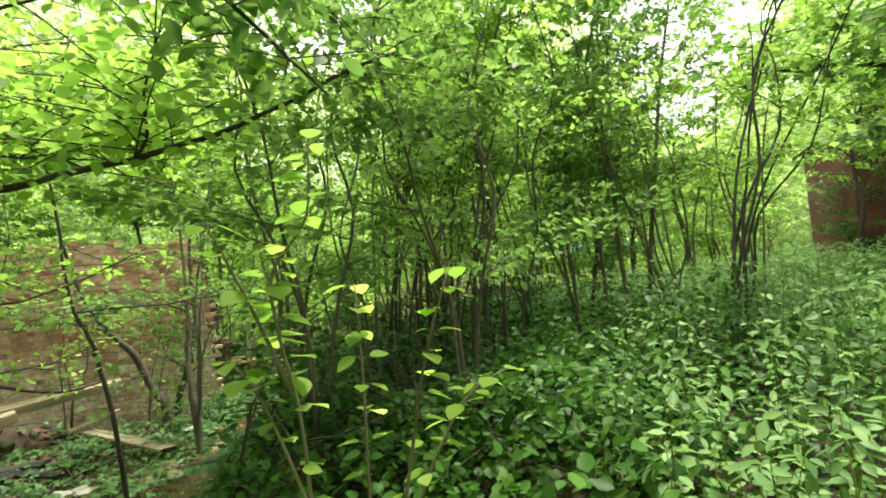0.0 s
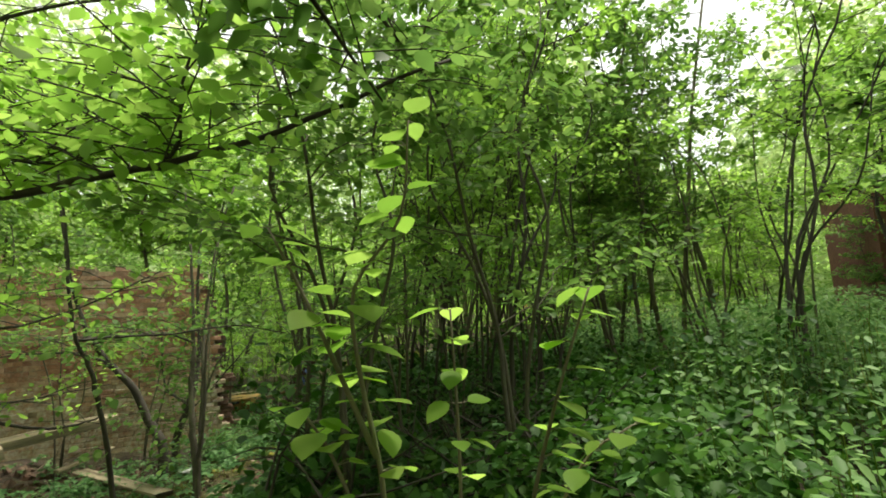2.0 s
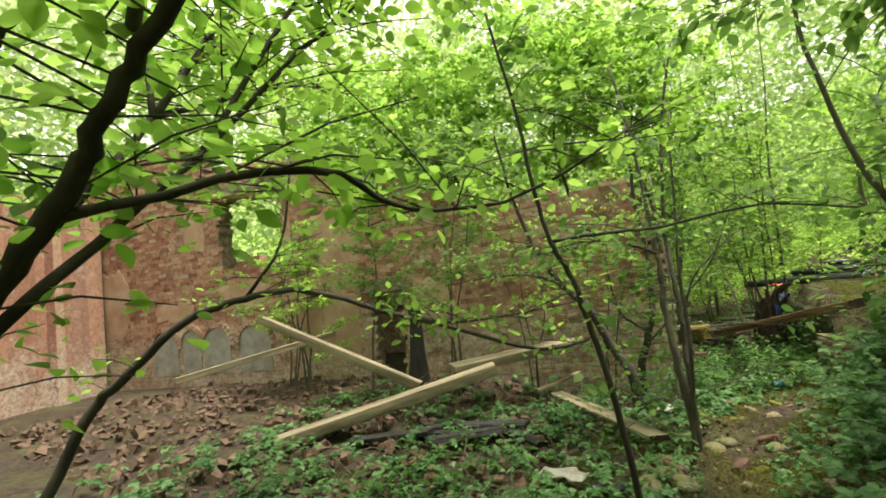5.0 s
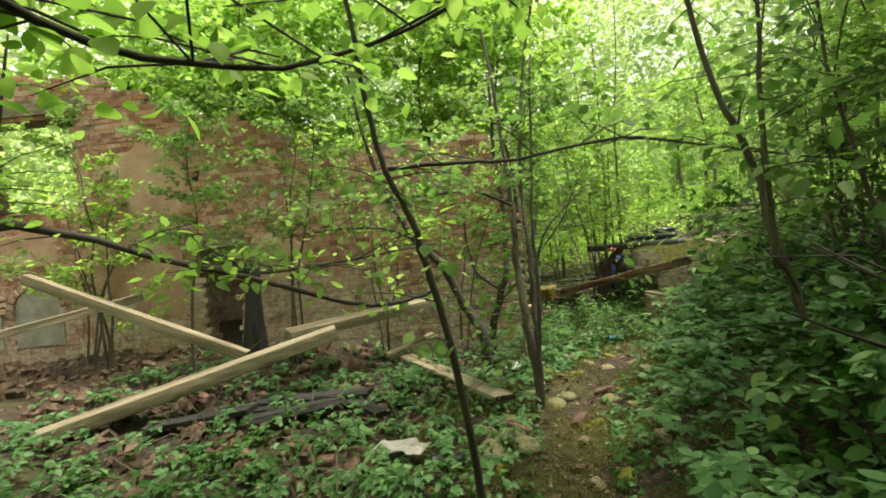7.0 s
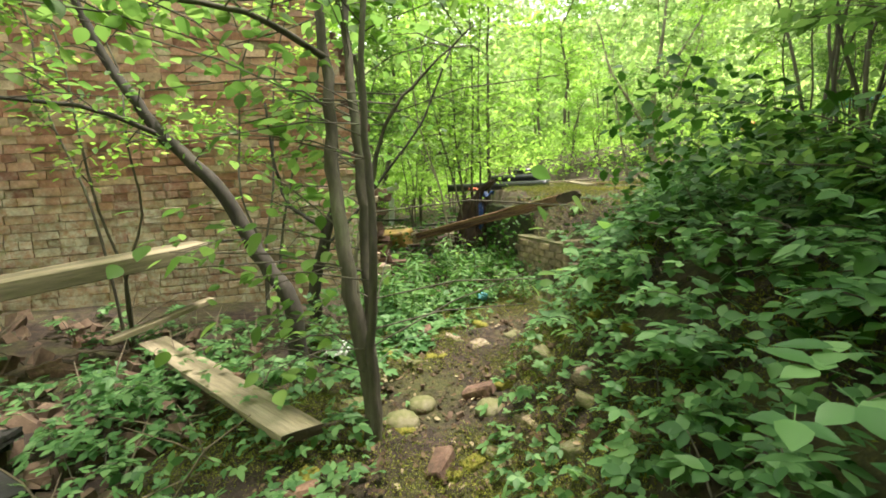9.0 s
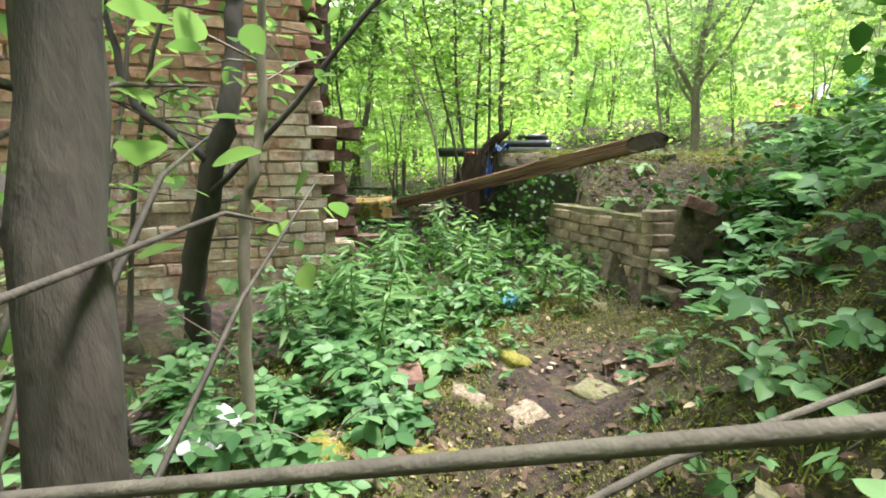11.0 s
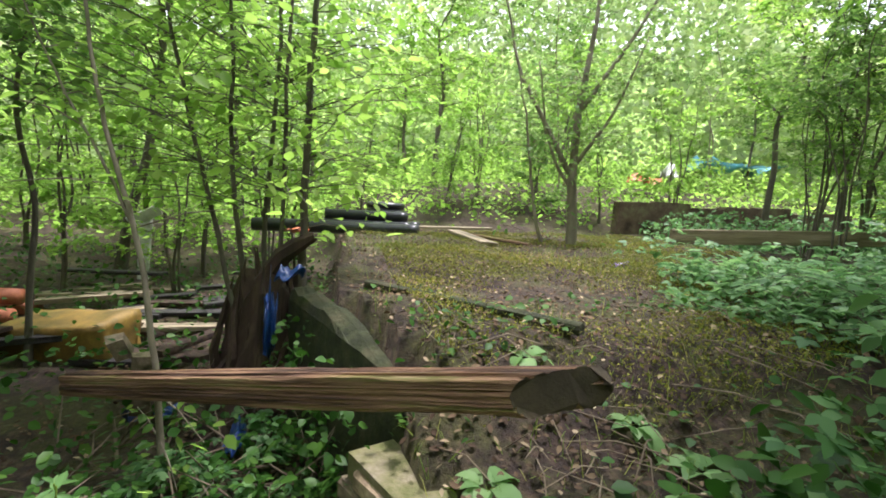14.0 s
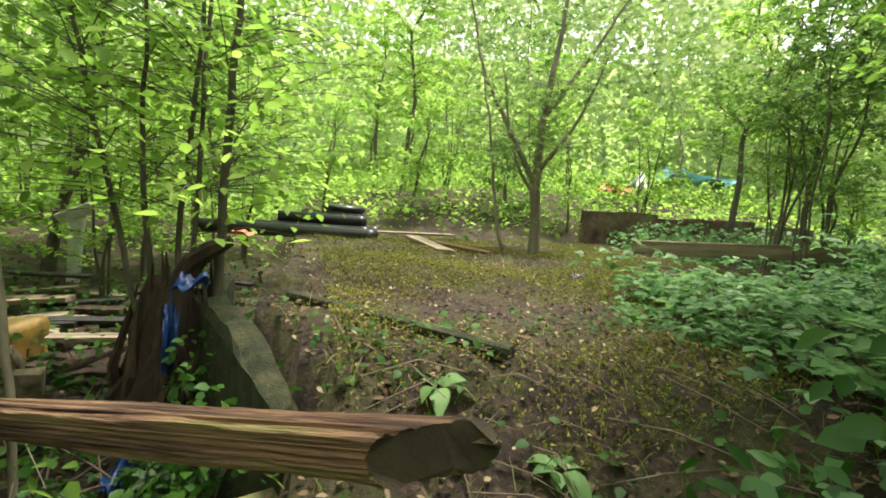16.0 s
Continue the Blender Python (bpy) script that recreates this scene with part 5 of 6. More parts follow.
drawn_tree("tree", "dark spreading branch tree overhanging the track with bright leaves", [
    ([(-3.9, 2.0, -0.3), (-3.6, 2.15, 0.6), (-3.36, 2.27, 1.06), (-3.08, 2.39, 1.32), (-2.92, 2.45, 1.5), (-2.77, 2.51, 1.71), (-2.3, 2.55, 1.84), (-1.75, 2.6, 1.92), (-1.1, 2.45, 2.0), (-0.6, 2.4, 2.15), (0.2, 2.5, 2.6)], 0.042, 0.009),
    ([(-2.77, 2.5, 1.74), (-2.75, 2.49, 1.9), (-2.83, 2.44, 2.01), (-2.93, 2.38, 2.11), (-2.95, 2.35, 2.26), (-3.0, 2.31, 2.6)], 0.02, 0.008),
    ([(-2.83, 2.44, 2.01), (-2.99, 2.37, 1.9), (-3.12, 2.31, 1.82), (-3.35, 2.26, 1.68), (-3.7, 2.2, 1.5)], 0.013, 0.004),
    ([(-1.1, 2.45, 2.0), (-1.02, 2.4, 2.1), (-0.98, 2.3, 2.3), (-0.9, 2.3, 2.6)], 0.01, 0.004),
    ([(-2.84, 2.44, 2.02), (-2.4, 2.5, 2.08), (-1.9, 2.7, 2.1), (-1.3, 2.9, 2.12)], 0.012, 0.004),
    ([(-3.1, 2.38, 1.3), (-2.7, 2.95, 1.42), (-2.75, 3.5, 1.34), (-2.45, 4.0, 1.4), (-1.9, 4.55, 1.8)], 0.016, 0.005),
    ([(-3.4, 2.3, 1.0), (-3.5, 3.0, 1.7), (-3.4, 3.5, 2.3), (-3.2, 4.0, 2.8)], 0.022, 0.007),
    ([(-2.3, 2.55, 1.84), (-2.0, 2.9, 2.25), (-1.7, 3.3, 2.6)], 0.012, 0.005),
    ([(-3.36, 2.27, 1.06), (-3.7, 2.9, 1.9), (-4.2, 3.3, 2.5), (-4.6, 3.6, 2.9)], 0.02, 0.006),
    ([(-3.5, 3.0, 1.7), (-3.4, 3.6, 2.7), (-3.1, 4.2, 3.4), (-2.5, 4.9, 3.9)], 0.016, 0.005),
    ([(-3.7, 2.9, 1.9), (-4.0, 3.5, 2.8), (-4.5, 4.3, 3.6), (-5.0, 5.2, 4.2)], 0.016, 0.005),
    ([(-3.7, 2.9, 1.9), (-4.3, 3.1, 2.9), (-4.6, 3.3, 3.6), (-5.0, 3.6, 4.2)], 0.016, 0.005),
    ([(-3.4, 3.6, 2.7), (-2.6, 3.4, 3.2), (-1.6, 3.3, 3.4), (-0.5, 3.4, 3.4)], 0.016, 0.005),
    ([(-3.4, 3.6, 2.7), (-2.9, 4.4, 3.1), (-2.0, 5.0, 3.3), (-0.9, 5.2, 3.3)], 0.016, 0.005),
    ([(-3.7, 2.9, 1.9), (-4.6, 4.4, 2.8), (-5.4, 6.0, 3.4)], 0.016, 0.005),
    # three high limbs added overhead to shade the track and close sky gaps
    ([(-3.4, 3.6, 2.7), (-3.2, 4.8, 3.6), (-2.8, 6.0, 4.0), (-2.2, 7.0, 4.2)], 0.016, 0.005),
    ([(-3.2, 4.8, 3.6), (-3.9, 6.0, 4.0), (-4.2, 7.0, 4.2)], 0.014, 0.005),
    ([(-2.8, 6.0, 4.0), (-1.8, 6.2, 4.2), (-1.0, 6.6, 4.3)], 0.012, 0.005)], BARK_DARK, LEAF_LIT, 0.075, (0, 1, 3, 4, 5, 6, 7, 8, 9, 10, 11, 12, 13, 14, 15, 16, 17), 65, 12, 0.7, BROAD, BROAD_F, n_twig=42)
drawn_tree("tree", "low arching dark branch before the ruin", [
    ([(-6.7, 3.0, -0.6), (-6.37, 3.33, 0.25), (-6.08, 3.51, 0.53), (-5.61, 3.82, 0.94), (-5.17, 4.11, 1.08), (-4.67, 4.38, 1.08), (-4.01, 4.77, 0.8), (-3.11, 5.25, 0.46), (-2.75, 5.41, 0.51)], 0.05, 0.008),
    ([(-5.17, 4.11, 1.08), (-4.9, 4.3, 1.5), (-4.8, 4.4, 2.2)], 0.018, 0.006),
    ([(-4.0, 4.77, 0.8), (-3.6, 4.9, 0.72), (-3.1, 5.1, 0.75), (-2.7, 5.4, 0.8)], 0.012, 0.004)], BARK_DARK, LEAF_LIT, 0.075, (0, 1, 2), 66, 10, 0.5, n_twig=14)
drawn_tree("sapling", "thin dark leaning sapling beside the track", [
    ([(-2.55, 5.4, -0.9), (-2.59, 5.29, -0.07), (-2.68, 5.22, 0.58), (-2.76, 5.14, 1.01), (-2.84, 5.06, 1.23), (-2.89, 5.0, 1.69), (-2.96, 4.99, 2.31), (-3.1, 5.0, 3.0)], 0.026, 0.01),
    ([(-2.84, 5.06, 1.23), (-2.5, 5.3, 1.25), (-2.19, 5.5, 1.25), (-1.6, 5.65, 1.3), (-0.97, 5.75, 1.15), (-0.4, 5.8, 1.0)], 0.014, 0.004)], BARK_DARK, LEAF, 0.085, (0, 1), 67, 10, 0.45, BROAD, BROAD_F, n_twig=20)
drawn_tree("tree", "leaning brown trunks at the bramble bank", [
    ([(-0.5, 5.2, -0.6), (-0.62, 5.36, -0.09), (-0.84, 5.45, 0.26), (-0.92, 5.5, 0.56), (-1.0, 5.58, 1.06), (-1.16, 5.58, 1.56), (-1.27, 5.59, 2.2), (-1.3, 5.7, 3.2)], 0.03, 0.01),
    ([(-0.45, 5.6, -0.2), (-0.46, 5.73, 0.47), (-0.43, 5.75, 0.65), (-0.5, 5.76, 1.04), (-0.59, 5.78, 1.56), (-0.65, 5.79, 2.4)], 0.018, 0.007),
    ([(-0.95, 5.44, 0.52), (-0.97, 5.47, 0.92), (-0.96, 5.51, 1.5), (-0.9, 5.6, 2.4)], 0.02, 0.008)], BARK, LEAF, 0.08, (0, 1, 2), 68, 10, 0.6, n_twig=22)
drawn_tree("tree", "clump of thin reddish stems sprouting from the stump", [
    ([(-1.67, 12.82, -0.9), (-1.69, 12.92, 0.23), (-1.68, 13.02, 1.09), (-1.65, 13.12, 2.0), (-1.62, 13.19, 3.0), (-1.5, 13.2, 4.2), (-1.4, 13.3, 6.4)], 0.036, 0.008),
    ([(-1.96, 12.91, -0.9), (-2.15, 13.06, 0.24), (-2.23, 13.17, 0.96), (-2.26, 13.3, 1.96), (-2.3, 13.4, 3.4), (-2.5, 13.5, 5.8)], 0.024, 0.006),
    ([(-1.93, 13.0, -0.9), (-1.98, 13.11, 0.24), (-1.92, 13.28, 1.77), (-1.92, 13.36, 3.6), (-2.0, 13.5, 6.2)], 0.024, 0.006),
    ([(-1.87, 12.78, -0.9), (-1.83, 12.9, 0.66), (-1.82, 13.06, 1.95), (-1.7, 13.1, 3.4)], 0.02, 0.008),
    ([(-2.0, 12.9, -0.9), (-2.35, 13.0, 0.6), (-2.6, 13.1, 1.7), (-2.8, 13.1, 3.0), (-3.2, 13.2, 5.2)], 0.02, 0.006)], BARK, LEAF_LIT, 0.085, (0, 1, 2, 3, 4), 69, 13, 1.05, n_twig=66, lo=0.3)
drawn_tree("sapling", "thin grey leaning sapling over the rotten beam", [
    ([(-2.3, 11.9, -1.0), (-2.32, 11.94, -0.68), (-2.41, 12.05, -0.02), (-2.5, 12.13, 0.42), (-2.68, 12.25, 0.97), (-2.79, 12.35, 1.52), (-2.9, 12.4, 2.6)], 0.02, 0.008),
    ([(-2.5, 12.13, 0.42), (-2.7, 12.24, 0.8), (-2.96, 12.37, 1.23), (-3.3, 12.5, 2.0)], 0.01, 0.004)], BARK_PALE, LEAF_LIT, 0.07, (0, 1), 70, 8, 0.5, n_twig=8)
drawn_tree("tree", "forked grey-brown tree standing on the terrace", [
    ([(2.0, 15.6, -0.2), (2.0, 15.6, 0.12), (1.98, 15.72, 1.16), (2.06, 15.82, 2.16), (2.23, 15.89, 3.19), (2.37, 15.95, 4.6)], 0.1, 0.02),
    ([(1.97, 15.7, 1.1), (1.53, 15.95, 1.97), (1.19, 16.14, 2.71), (0.9, 16.2, 3.8)], 0.045, 0.012),
    ([(2.06, 15.82, 2.1), (2.79, 15.73, 3.23), (3.34, 15.67, 4.3)], 0.04, 0.012),
    ([(2.0, 15.7, 1.3), (2.5, 15.6, 2.1), (2.9, 15.5, 3.2)], 0.035, 0.01),
    ([(1.98, 15.7, 0.9), (1.6, 15.8, 1.6), (1.3, 15.7, 2.7)], 0.03, 0.01),
    ([(1.6, 15.61, -0.1), (1.4, 15.73, 0.63), (1.28, 15.9, 1.78), (1.07, 16.06, 3.0)], 0.035, 0.01)], BARK_PALE, LEAF, 0.085, (0, 1, 2, 3, 4, 5), 71, 12, 0.9, n_twig=26)
drawn_tree("sycamore", "large sycamore with drooping lobed leaf sprays over the fence", [
    ([(10.8, 5.0, 0.4), (10.4, 4.9, 2.0), (9.8, 4.8, 3.6), (9.2, 4.8, 5.5), (8.8, 5.0, 8.0)], 0.22, 0.08),
    ([(10.4, 4.9, 2.4), (8.6, 5.0, 3.6), (7.0, 5.4, 4.0), (5.6, 5.8, 4.0)], 0.07, 0.01),
    ([(10.2, 4.9, 3.0), (8.4, 4.0, 3.9), (6.6, 3.6, 3.9), (5.4, 3.4, 3.6)], 0.06, 0.01),
    ([(9.8, 4.8, 3.8), (8.6, 5.8, 4.9), (7.4, 6.4, 5.0)], 0.05, 0.01),
    ([(10.0, 4.8, 3.2), (8.6, 3.2, 4.4), (7.0, 2.4, 4.6), (5.6, 1.8, 4.6)], 0.06, 0.01),
    ([(10.4, 4.9, 2.2), (9.2, 3.8, 2.9), (8.2, 3.2, 3.0), (7.4, 2.8, 2.8)], 0.05, 0.01),
    ([(10.4, 4.9, 2.4), (9.6, 6.2, 3.2), (8.8, 7.2, 3.4)], 0.05, 0.01),
    ([(9.4, 4.8, 5.0), (7.6, 4.0, 6.0), (6.0, 3.6, 6.2)], 0.06, 0.01)], BARK_DARK, LEAF, 0.19, tuple(range(8)), 72, 12, 1.1, LOBED, LOBED_F, 0.4, n_twig=48)


drawn_tree("tree", "leafy tree whose branches hang over the first steps", [
    ([(-1.5, -1.5, -0.2), (-1.4, -1.3, 1.2), (-1.2, -1.0, 2.4), (-1.0, -0.8, 3.6), (-1.0, -0.6, 4.8)], 0.06, 0.02),
    ([(-1.25, -1.05, 2.2), (-0.9, -0.2, 2.5), (-0.6, 0.8, 2.55), (-0.3, 1.7, 2.5)], 0.022, 0.005),
    ([(-1.2, -1.0, 2.4), (-0.4, -0.1, 2.7), (0.4, 0.8, 2.65), (1.0, 1.6, 2.5)], 0.022, 0.005),
    ([(-1.3, -1.1, 2.3), (-1.5, -0.2, 2.5), (-1.5, 0.8, 2.6), (-1.4, 1.7, 2.55)], 0.022, 0.005),
    ([(-1.1, -0.9, 2.8), (0.2, -0.2, 3.0), (1.2, 0.3, 2.9), (2.0, 0.9, 2.7)], 0.022, 0.005),
    ([(-1.3, -1.1, 2.3), (-0.9, 0.4, 2.4), (-0.5, 1.5, 2.35), (-0.15, 2.4, 2.3)], 0.02, 0.005),
    ([(-0.9, 0.4, 2.4), (-0.7, 1.5, 2.7), (-0.2, 2.4, 2.8), (0.3, 3.2, 2.7)], 0.02, 0.005)], BARK_DARK, LEAF, 0.085, (1, 2, 3, 4, 5, 6), 73, 12, 0.6, BROAD, BROAD_F, n_twig=44)


def hazel_sapling(name, label, stems, size, seed):
    """A sapling close to the track: thin stems with large single leaves set along them."""
    rng = np.random.default_rng(seed)
    ob = thing(name, label, "sapling")
    wood, tips, dirs = Shape(), [], []
    for pts in stems:
        line = smooth_line(pts, 4)
        n = len(line) - 1
        wood.tube(line, [0.006 * (1 - 0.75 * k / n) + 0.001 for k in range(n + 1)], 5)
        for k in range(int(n * 0.25), n + 1):
            for side in (-1, 1):
                w = rng.uniform(0, 6.28)
                p = line[k]
                e = p + Vector((math.cos(w), math.sin(w), 0.2)) * 0.025
                wood.tube([p, e], [0.0015, 0.001], 3, False)
                tips.append(tuple(e))
                dirs.append((math.cos(w), math.sin(w)))
    part("stem", wood.mesh("stem", BARK_PALE, True), ob)
    part("crown", leaves("crown", np.array(tips), size, LEAF_LIT, rng, BROAD, BROAD_F, 0.16, np.array(dirs), 1.1), ob)


hazel_sapling("hazel_sapling", "bright green hazel sapling with large leaves beside the track", [
    [(-0.02, 1.5, 0.0), (-0.03, 1.5, 0.6), (-0.03, 1.46, 1.0), (-0.04, 1.44, 1.3)],
    [(-0.02, 1.5, 0.1), (0.1, 1.4, 0.8), (0.15, 1.3, 1.1), (0.22, 1.25, 1.33)],
    [(-0.02, 1.5, 0.1), (-0.2, 1.4, 0.7), (-0.3, 1.35, 1.0), (-0.36, 1.3, 1.12)],
    [(0.0, 1.5, 0.1), (0.12, 1.5, 0.6), (0.28, 1.5, 0.9), (0.4, 1.45, 1.0)]], 0.068, 81)
hazel_sapling("hazel_sapling", "tall thin hazel shoot with broad leaves", [
    [(-0.17, 1.45, 0.0), (-0.2, 1.4, 0.85), (-0.25, 1.36, 1.17), (-0.26, 1.34, 1.35), (-0.16, 1.32, 1.5), (-0.14, 1.28, 1.7)],
    [(-0.22, 1.38, 1.0), (-0.35, 1.4, 1.3), (-0.45, 1.42, 1.5)]], 0.075, 82)


# ---------- undergrowth ----------
def scatter(n, rng, x0, x1, y0, y1):
    return rng.uniform(x0, x1, n), rng.uniform(y0, y1, n)


def nettles():
    rng = np.random.default_rng(91)
    x, y = scatter(6800, rng, -0.4, 9.5, 0.9, 9.5)
    clump = np.sin(x * 1.3 + 0.6 * y) * np.sin(y * 1.1 - x * 0.5)
    keep = (off_track(x, y) > 0.75) & (x > 0.15 + 0.5 * y - 0.3 * np.clip(y - 5, 0, 9) + 0.2 * np.sin(2.0 * y)) & (rng.random(len(x)) < 0.62 + 0.38 * clump)
    x, y = x[keep], y[keep]
    h = rng.uniform(0.45, 0.95, len(x)) * np.clip(0.62 + 0.12 * np.hypot(x, y - 0.3), 0.6, 1.1)
    z0 = hill(x, y)
    pts, dirs = [], []
    stems = Shape()
    for i in range(len(x)):
        lx, ly = rng.normal(0, 0.07, 2)
        if np.hypot(x[i], y[i]) < 6:
            stems.tube([(x[i], y[i], z0[i] - 0.02), (x[i] + lx, y[i] + ly, z0[i] + h[i])], [0.004, 0.002], 3, False)
        tiers = 9
        for k in range(tiers):
            t = 0.2 + 0.8 * k / (tiers - 1)
            a = k * 1.57 + i
            for s in (0, math.pi):
                pts.append((x[i] + lx * t + 0.02 * math.cos(a + s), y[i] + ly * t + 0.02 * math.sin(a + s), z0[i] + h[i] * t))
                dirs.append((math.cos(a + s), math.sin(a + s)))
    me = leaves("nettles", pts, 0.066, NETTLE, rng, SMALL, SMALL_F, 0.5, np.array(dirs), 0.85)
    tagged(new("nettles", me), "dense stand of green nettles in the clearing", "nettles", kind="stuff")
    tagged(new("nettle_stems", stems.mesh("nettle_stems", GRASS)), "thin upright nettle stems", "nettles", kind="stuff")


nettles()


def brambles():
    rng = np.random.default_rng(92)
    # bank beside the track
    x, y = scatter(46000, rng, -1.7, 3.2, 1.8, 10.4)
    d = off_track(x, y)
    up = rng.random(len(x)) ** 0.7
    keep = (d > 0.5) & (x > -1.5 + 0.1 * np.abs(y - 6)) & ~((y > 9.5) & (x < -0.45)) & (rng.random(len(x)) < 0.75 + 0.5 * np.sin(2.1 * x + y) * np.sin(1.7 * y))
    x, y, up, d = x[keep], y[keep], up[keep], d[keep]
    z = hill(x, y) + 0.04 + up * np.clip(0.1 + 0.42 * (d - 0.4), 0.08, 0.75) * (0.75 + 0.35 * np.sin(x * 3.1 + y) * np.sin(2.3 * y))
    # most leaves of the near bank take the darker colour, as painted shade
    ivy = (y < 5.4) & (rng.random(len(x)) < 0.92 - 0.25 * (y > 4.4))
    me = leaves("bank_shade_leaves", np.stack([x, y, z], -1)[ivy], 0.058, IVY_SHADE, rng, OVATE, OVATE_F, 0.45, None, 1.35)
    tagged(new("bank_shade_leaves", me), "bank leaves in a darker colour, painted as shade", "ivy", kind="stuff")
    low = ~ivy & (rng.random(len(x)) < 0.34)
    x, y, z = x[low], y[low], z[low] - 0.03
    me = leaves("brambles", np.stack([x, y, z], -1), 0.1, BRAMBLE, rng, TRI, TRI_F, 0.35)
    tagged(new("brambles", me), "dense three-part bramble leaves covering the bank", "brambles", kind="stuff")
    # yard: low ivy, ground elder and brambles
    x, y = scatter(19000, rng, -7.5, -1.1, 2.0, 10.6)
    d = off_track(x, y)
    patch = np.sin(1.9 * x + 0.8 * y) * np.sin(1.7 * y - 0.9 * x + 1)
    keep = (d > 0.26) & (rng.random(len(x)) < 0.5 + 0.5 * patch - 0.12 * (y > 7.5)) & ((x > -4.8) | (rng.random(len(x)) < 0.7)) & (x - 0.35 * (y - 10.4) > -3.2)
    x, y, d = x[keep], y[keep], d[keep]
    z = hill(x, y) + 0.03 + rng.random(len(x)) ** 1.5 * np.clip(0.06 + 0.2 * d, 0, 0.32)
    # leaves below y 6.4 get a darker colour in place of tree shade
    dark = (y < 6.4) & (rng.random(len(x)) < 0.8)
    me = leaves("yard_shade_leaves", np.stack([x, y, z], -1)[dark], 0.085, IVY_SHADE, rng, TRI, TRI_F, 0.4)
    tagged(new("yard_shade_leaves", me), "yard ivy and bramble leaves, darkened as shade", "ivy", kind="stuff")
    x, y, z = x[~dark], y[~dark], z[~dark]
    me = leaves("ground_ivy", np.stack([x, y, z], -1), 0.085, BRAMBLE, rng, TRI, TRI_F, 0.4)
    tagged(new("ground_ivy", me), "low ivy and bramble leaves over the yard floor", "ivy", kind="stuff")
    # ivy hanging over the pier's corner and the terrace wall
    x, y = scatter(3400, rng, -0.55, 0.9, 9.7, 10.12)
    z = np.minimum(-0.95 + rng.random(len(x)) * 1.05, 0.14 - 0.3 * (x < -0.15))
    me = leaves("hanging_ivy", np.stack([x, y - 0.05, z], -1), 0.062, IVY_SHADE, rng, OVATE, OVATE_F, 0.6, None, 1.25)
    tagged(new("hanging_ivy", me), "dark ivy hanging down beside the low wall", "ivy", kind="stuff")
    y = rng.uniform(11.0, 13.0, 350)
    x = np.interp(y, [11.0, 11.92, 12.9], [-1.12, -1.4, -1.66]) - 0.1 - 0.22 * rng.random(len(y))
    z = -0.95 + rng.random(len(y)) * 0.85
    me = leaves("wall_ivy", np.stack([x, y, z], -1), 0.055, IVY_SHADE, rng, OVATE, OVATE_F, 0.6, None, 1.2)
    tagged(new("wall_ivy", me), "dark ivy and moss creeping up the terrace wall", "ivy", kind="stuff")
    # thicket foot, its shade put into a dark leaf colour
    x, y = scatter(24000, rng, -1.0, 5.5, 1.3, 10.5)
    keep = (off_track(x, y) > 0.8) & (x - 0.3 * y < 2.2) & ((y > 3.2) | (x < 0.3 + 0.55 * y))
    x, y = x[keep], y[keep]
    z = hill(x, y) + rng.random(len(x)) * (0.5 + 0.5 * np.sin(x * 1.7) * np.sin(y * 1.3)) * np.interp(y, [1.3, 4.0], [0.5, 1.2]) + 0.05
    me = leaves("thicket", np.stack([x, y, z], -1), 0.08, IVY_SHADE, rng, SMALL, SMALL_F, 0.5, None, 1.2)
    tagged(new("thicket", me), "leafy undergrowth at the foot of the trees, darkened as shade", "undergrowth", kind="stuff")
    # terrace side and hollow
    x, y = scatter(8000, rng, -0.2, 6.0, 8.6, 13.2)
    keep = (off_track(x, y) > 0.45) & (x > 0.1 + 0.26 * (y - 8.6) + 0.25 * np.sin(3 * y)) & ~((y > 12.2) & (x > 2.2)) & (rng.random(len(x)) < 0.9)
    x, y = x[keep], y[keep]
    z = hill(x, y) + 0.04 + rng.random(len(x)) ** 0.8 * np.clip(0.18 + 0.45 * (x - 0.3 - 0.26 * (y - 8.6)), 0.1, 0.85) * (0.62 + 0.45 * np.sin(3.3 * x + y) * np.sin(2.9 * y - x))
    me = leaves("terrace_brambles", np.stack([x, y, z], -1), 0.1, BRAMBLE, rng, TRI, TRI_F, 0.35)
    tagged(new("terrace_brambles", me), "brambles and nettles crowding the terrace edge", "brambles", kind="stuff")
    x, y = scatter(8000, rng, -5.0, -1.2, 9.3, 13.4)
    keep = (off_track(x, y) > 0.5) & (x < np.interp(y, [10.0, 11.1, 11.3, 12.9], [-1.0, -1.4, -1.25, -1.7])) & (x - 0.35 * (y - 10.4) > -3.2) & (rng.random(len(x)) < 0.6 + 0.5 * np.sin(2.3 * x) * np.sin(2.9 * y))
    x, y = x[keep], y[keep]
    z = hill(x, y) + 0.03 + rng.random(len(x)) ** 1.2 * 0.3
    # dark leaf colour imitates the shade below the beam
    me = leaves("hollow_shade_leaves", np.stack([x, y, z], -1), 0.08, IVY_SHADE, rng, TRI, TRI_F, 0.4)
    tagged(new("hollow_shade_leaves", me), "ivy and nettles in the hollow under the beam, darkened as shade", "ivy", kind="stuff")
    x, y = scatter(1500, rng, -1.3, 1.4, 9.8, 12.2)
    keep = (off_track(x, y) > 0.5) & (rng.random(len(x)) < 0.35 + 0.6 * np.sin(3.1 * x + 1) * np.sin(3.7 * y))
    x, y = x[keep], y[keep]
    # darker leaves chosen so that these weeds look shaded
    me = leaves("low_weeds", np.stack([x, y, hill(x, y) + 0.02 + 0.09 * rng.random(len(x))], -1), 0.05, IVY_SHADE, rng, OVATE, OVATE_F, 0.35, None, 1.2)
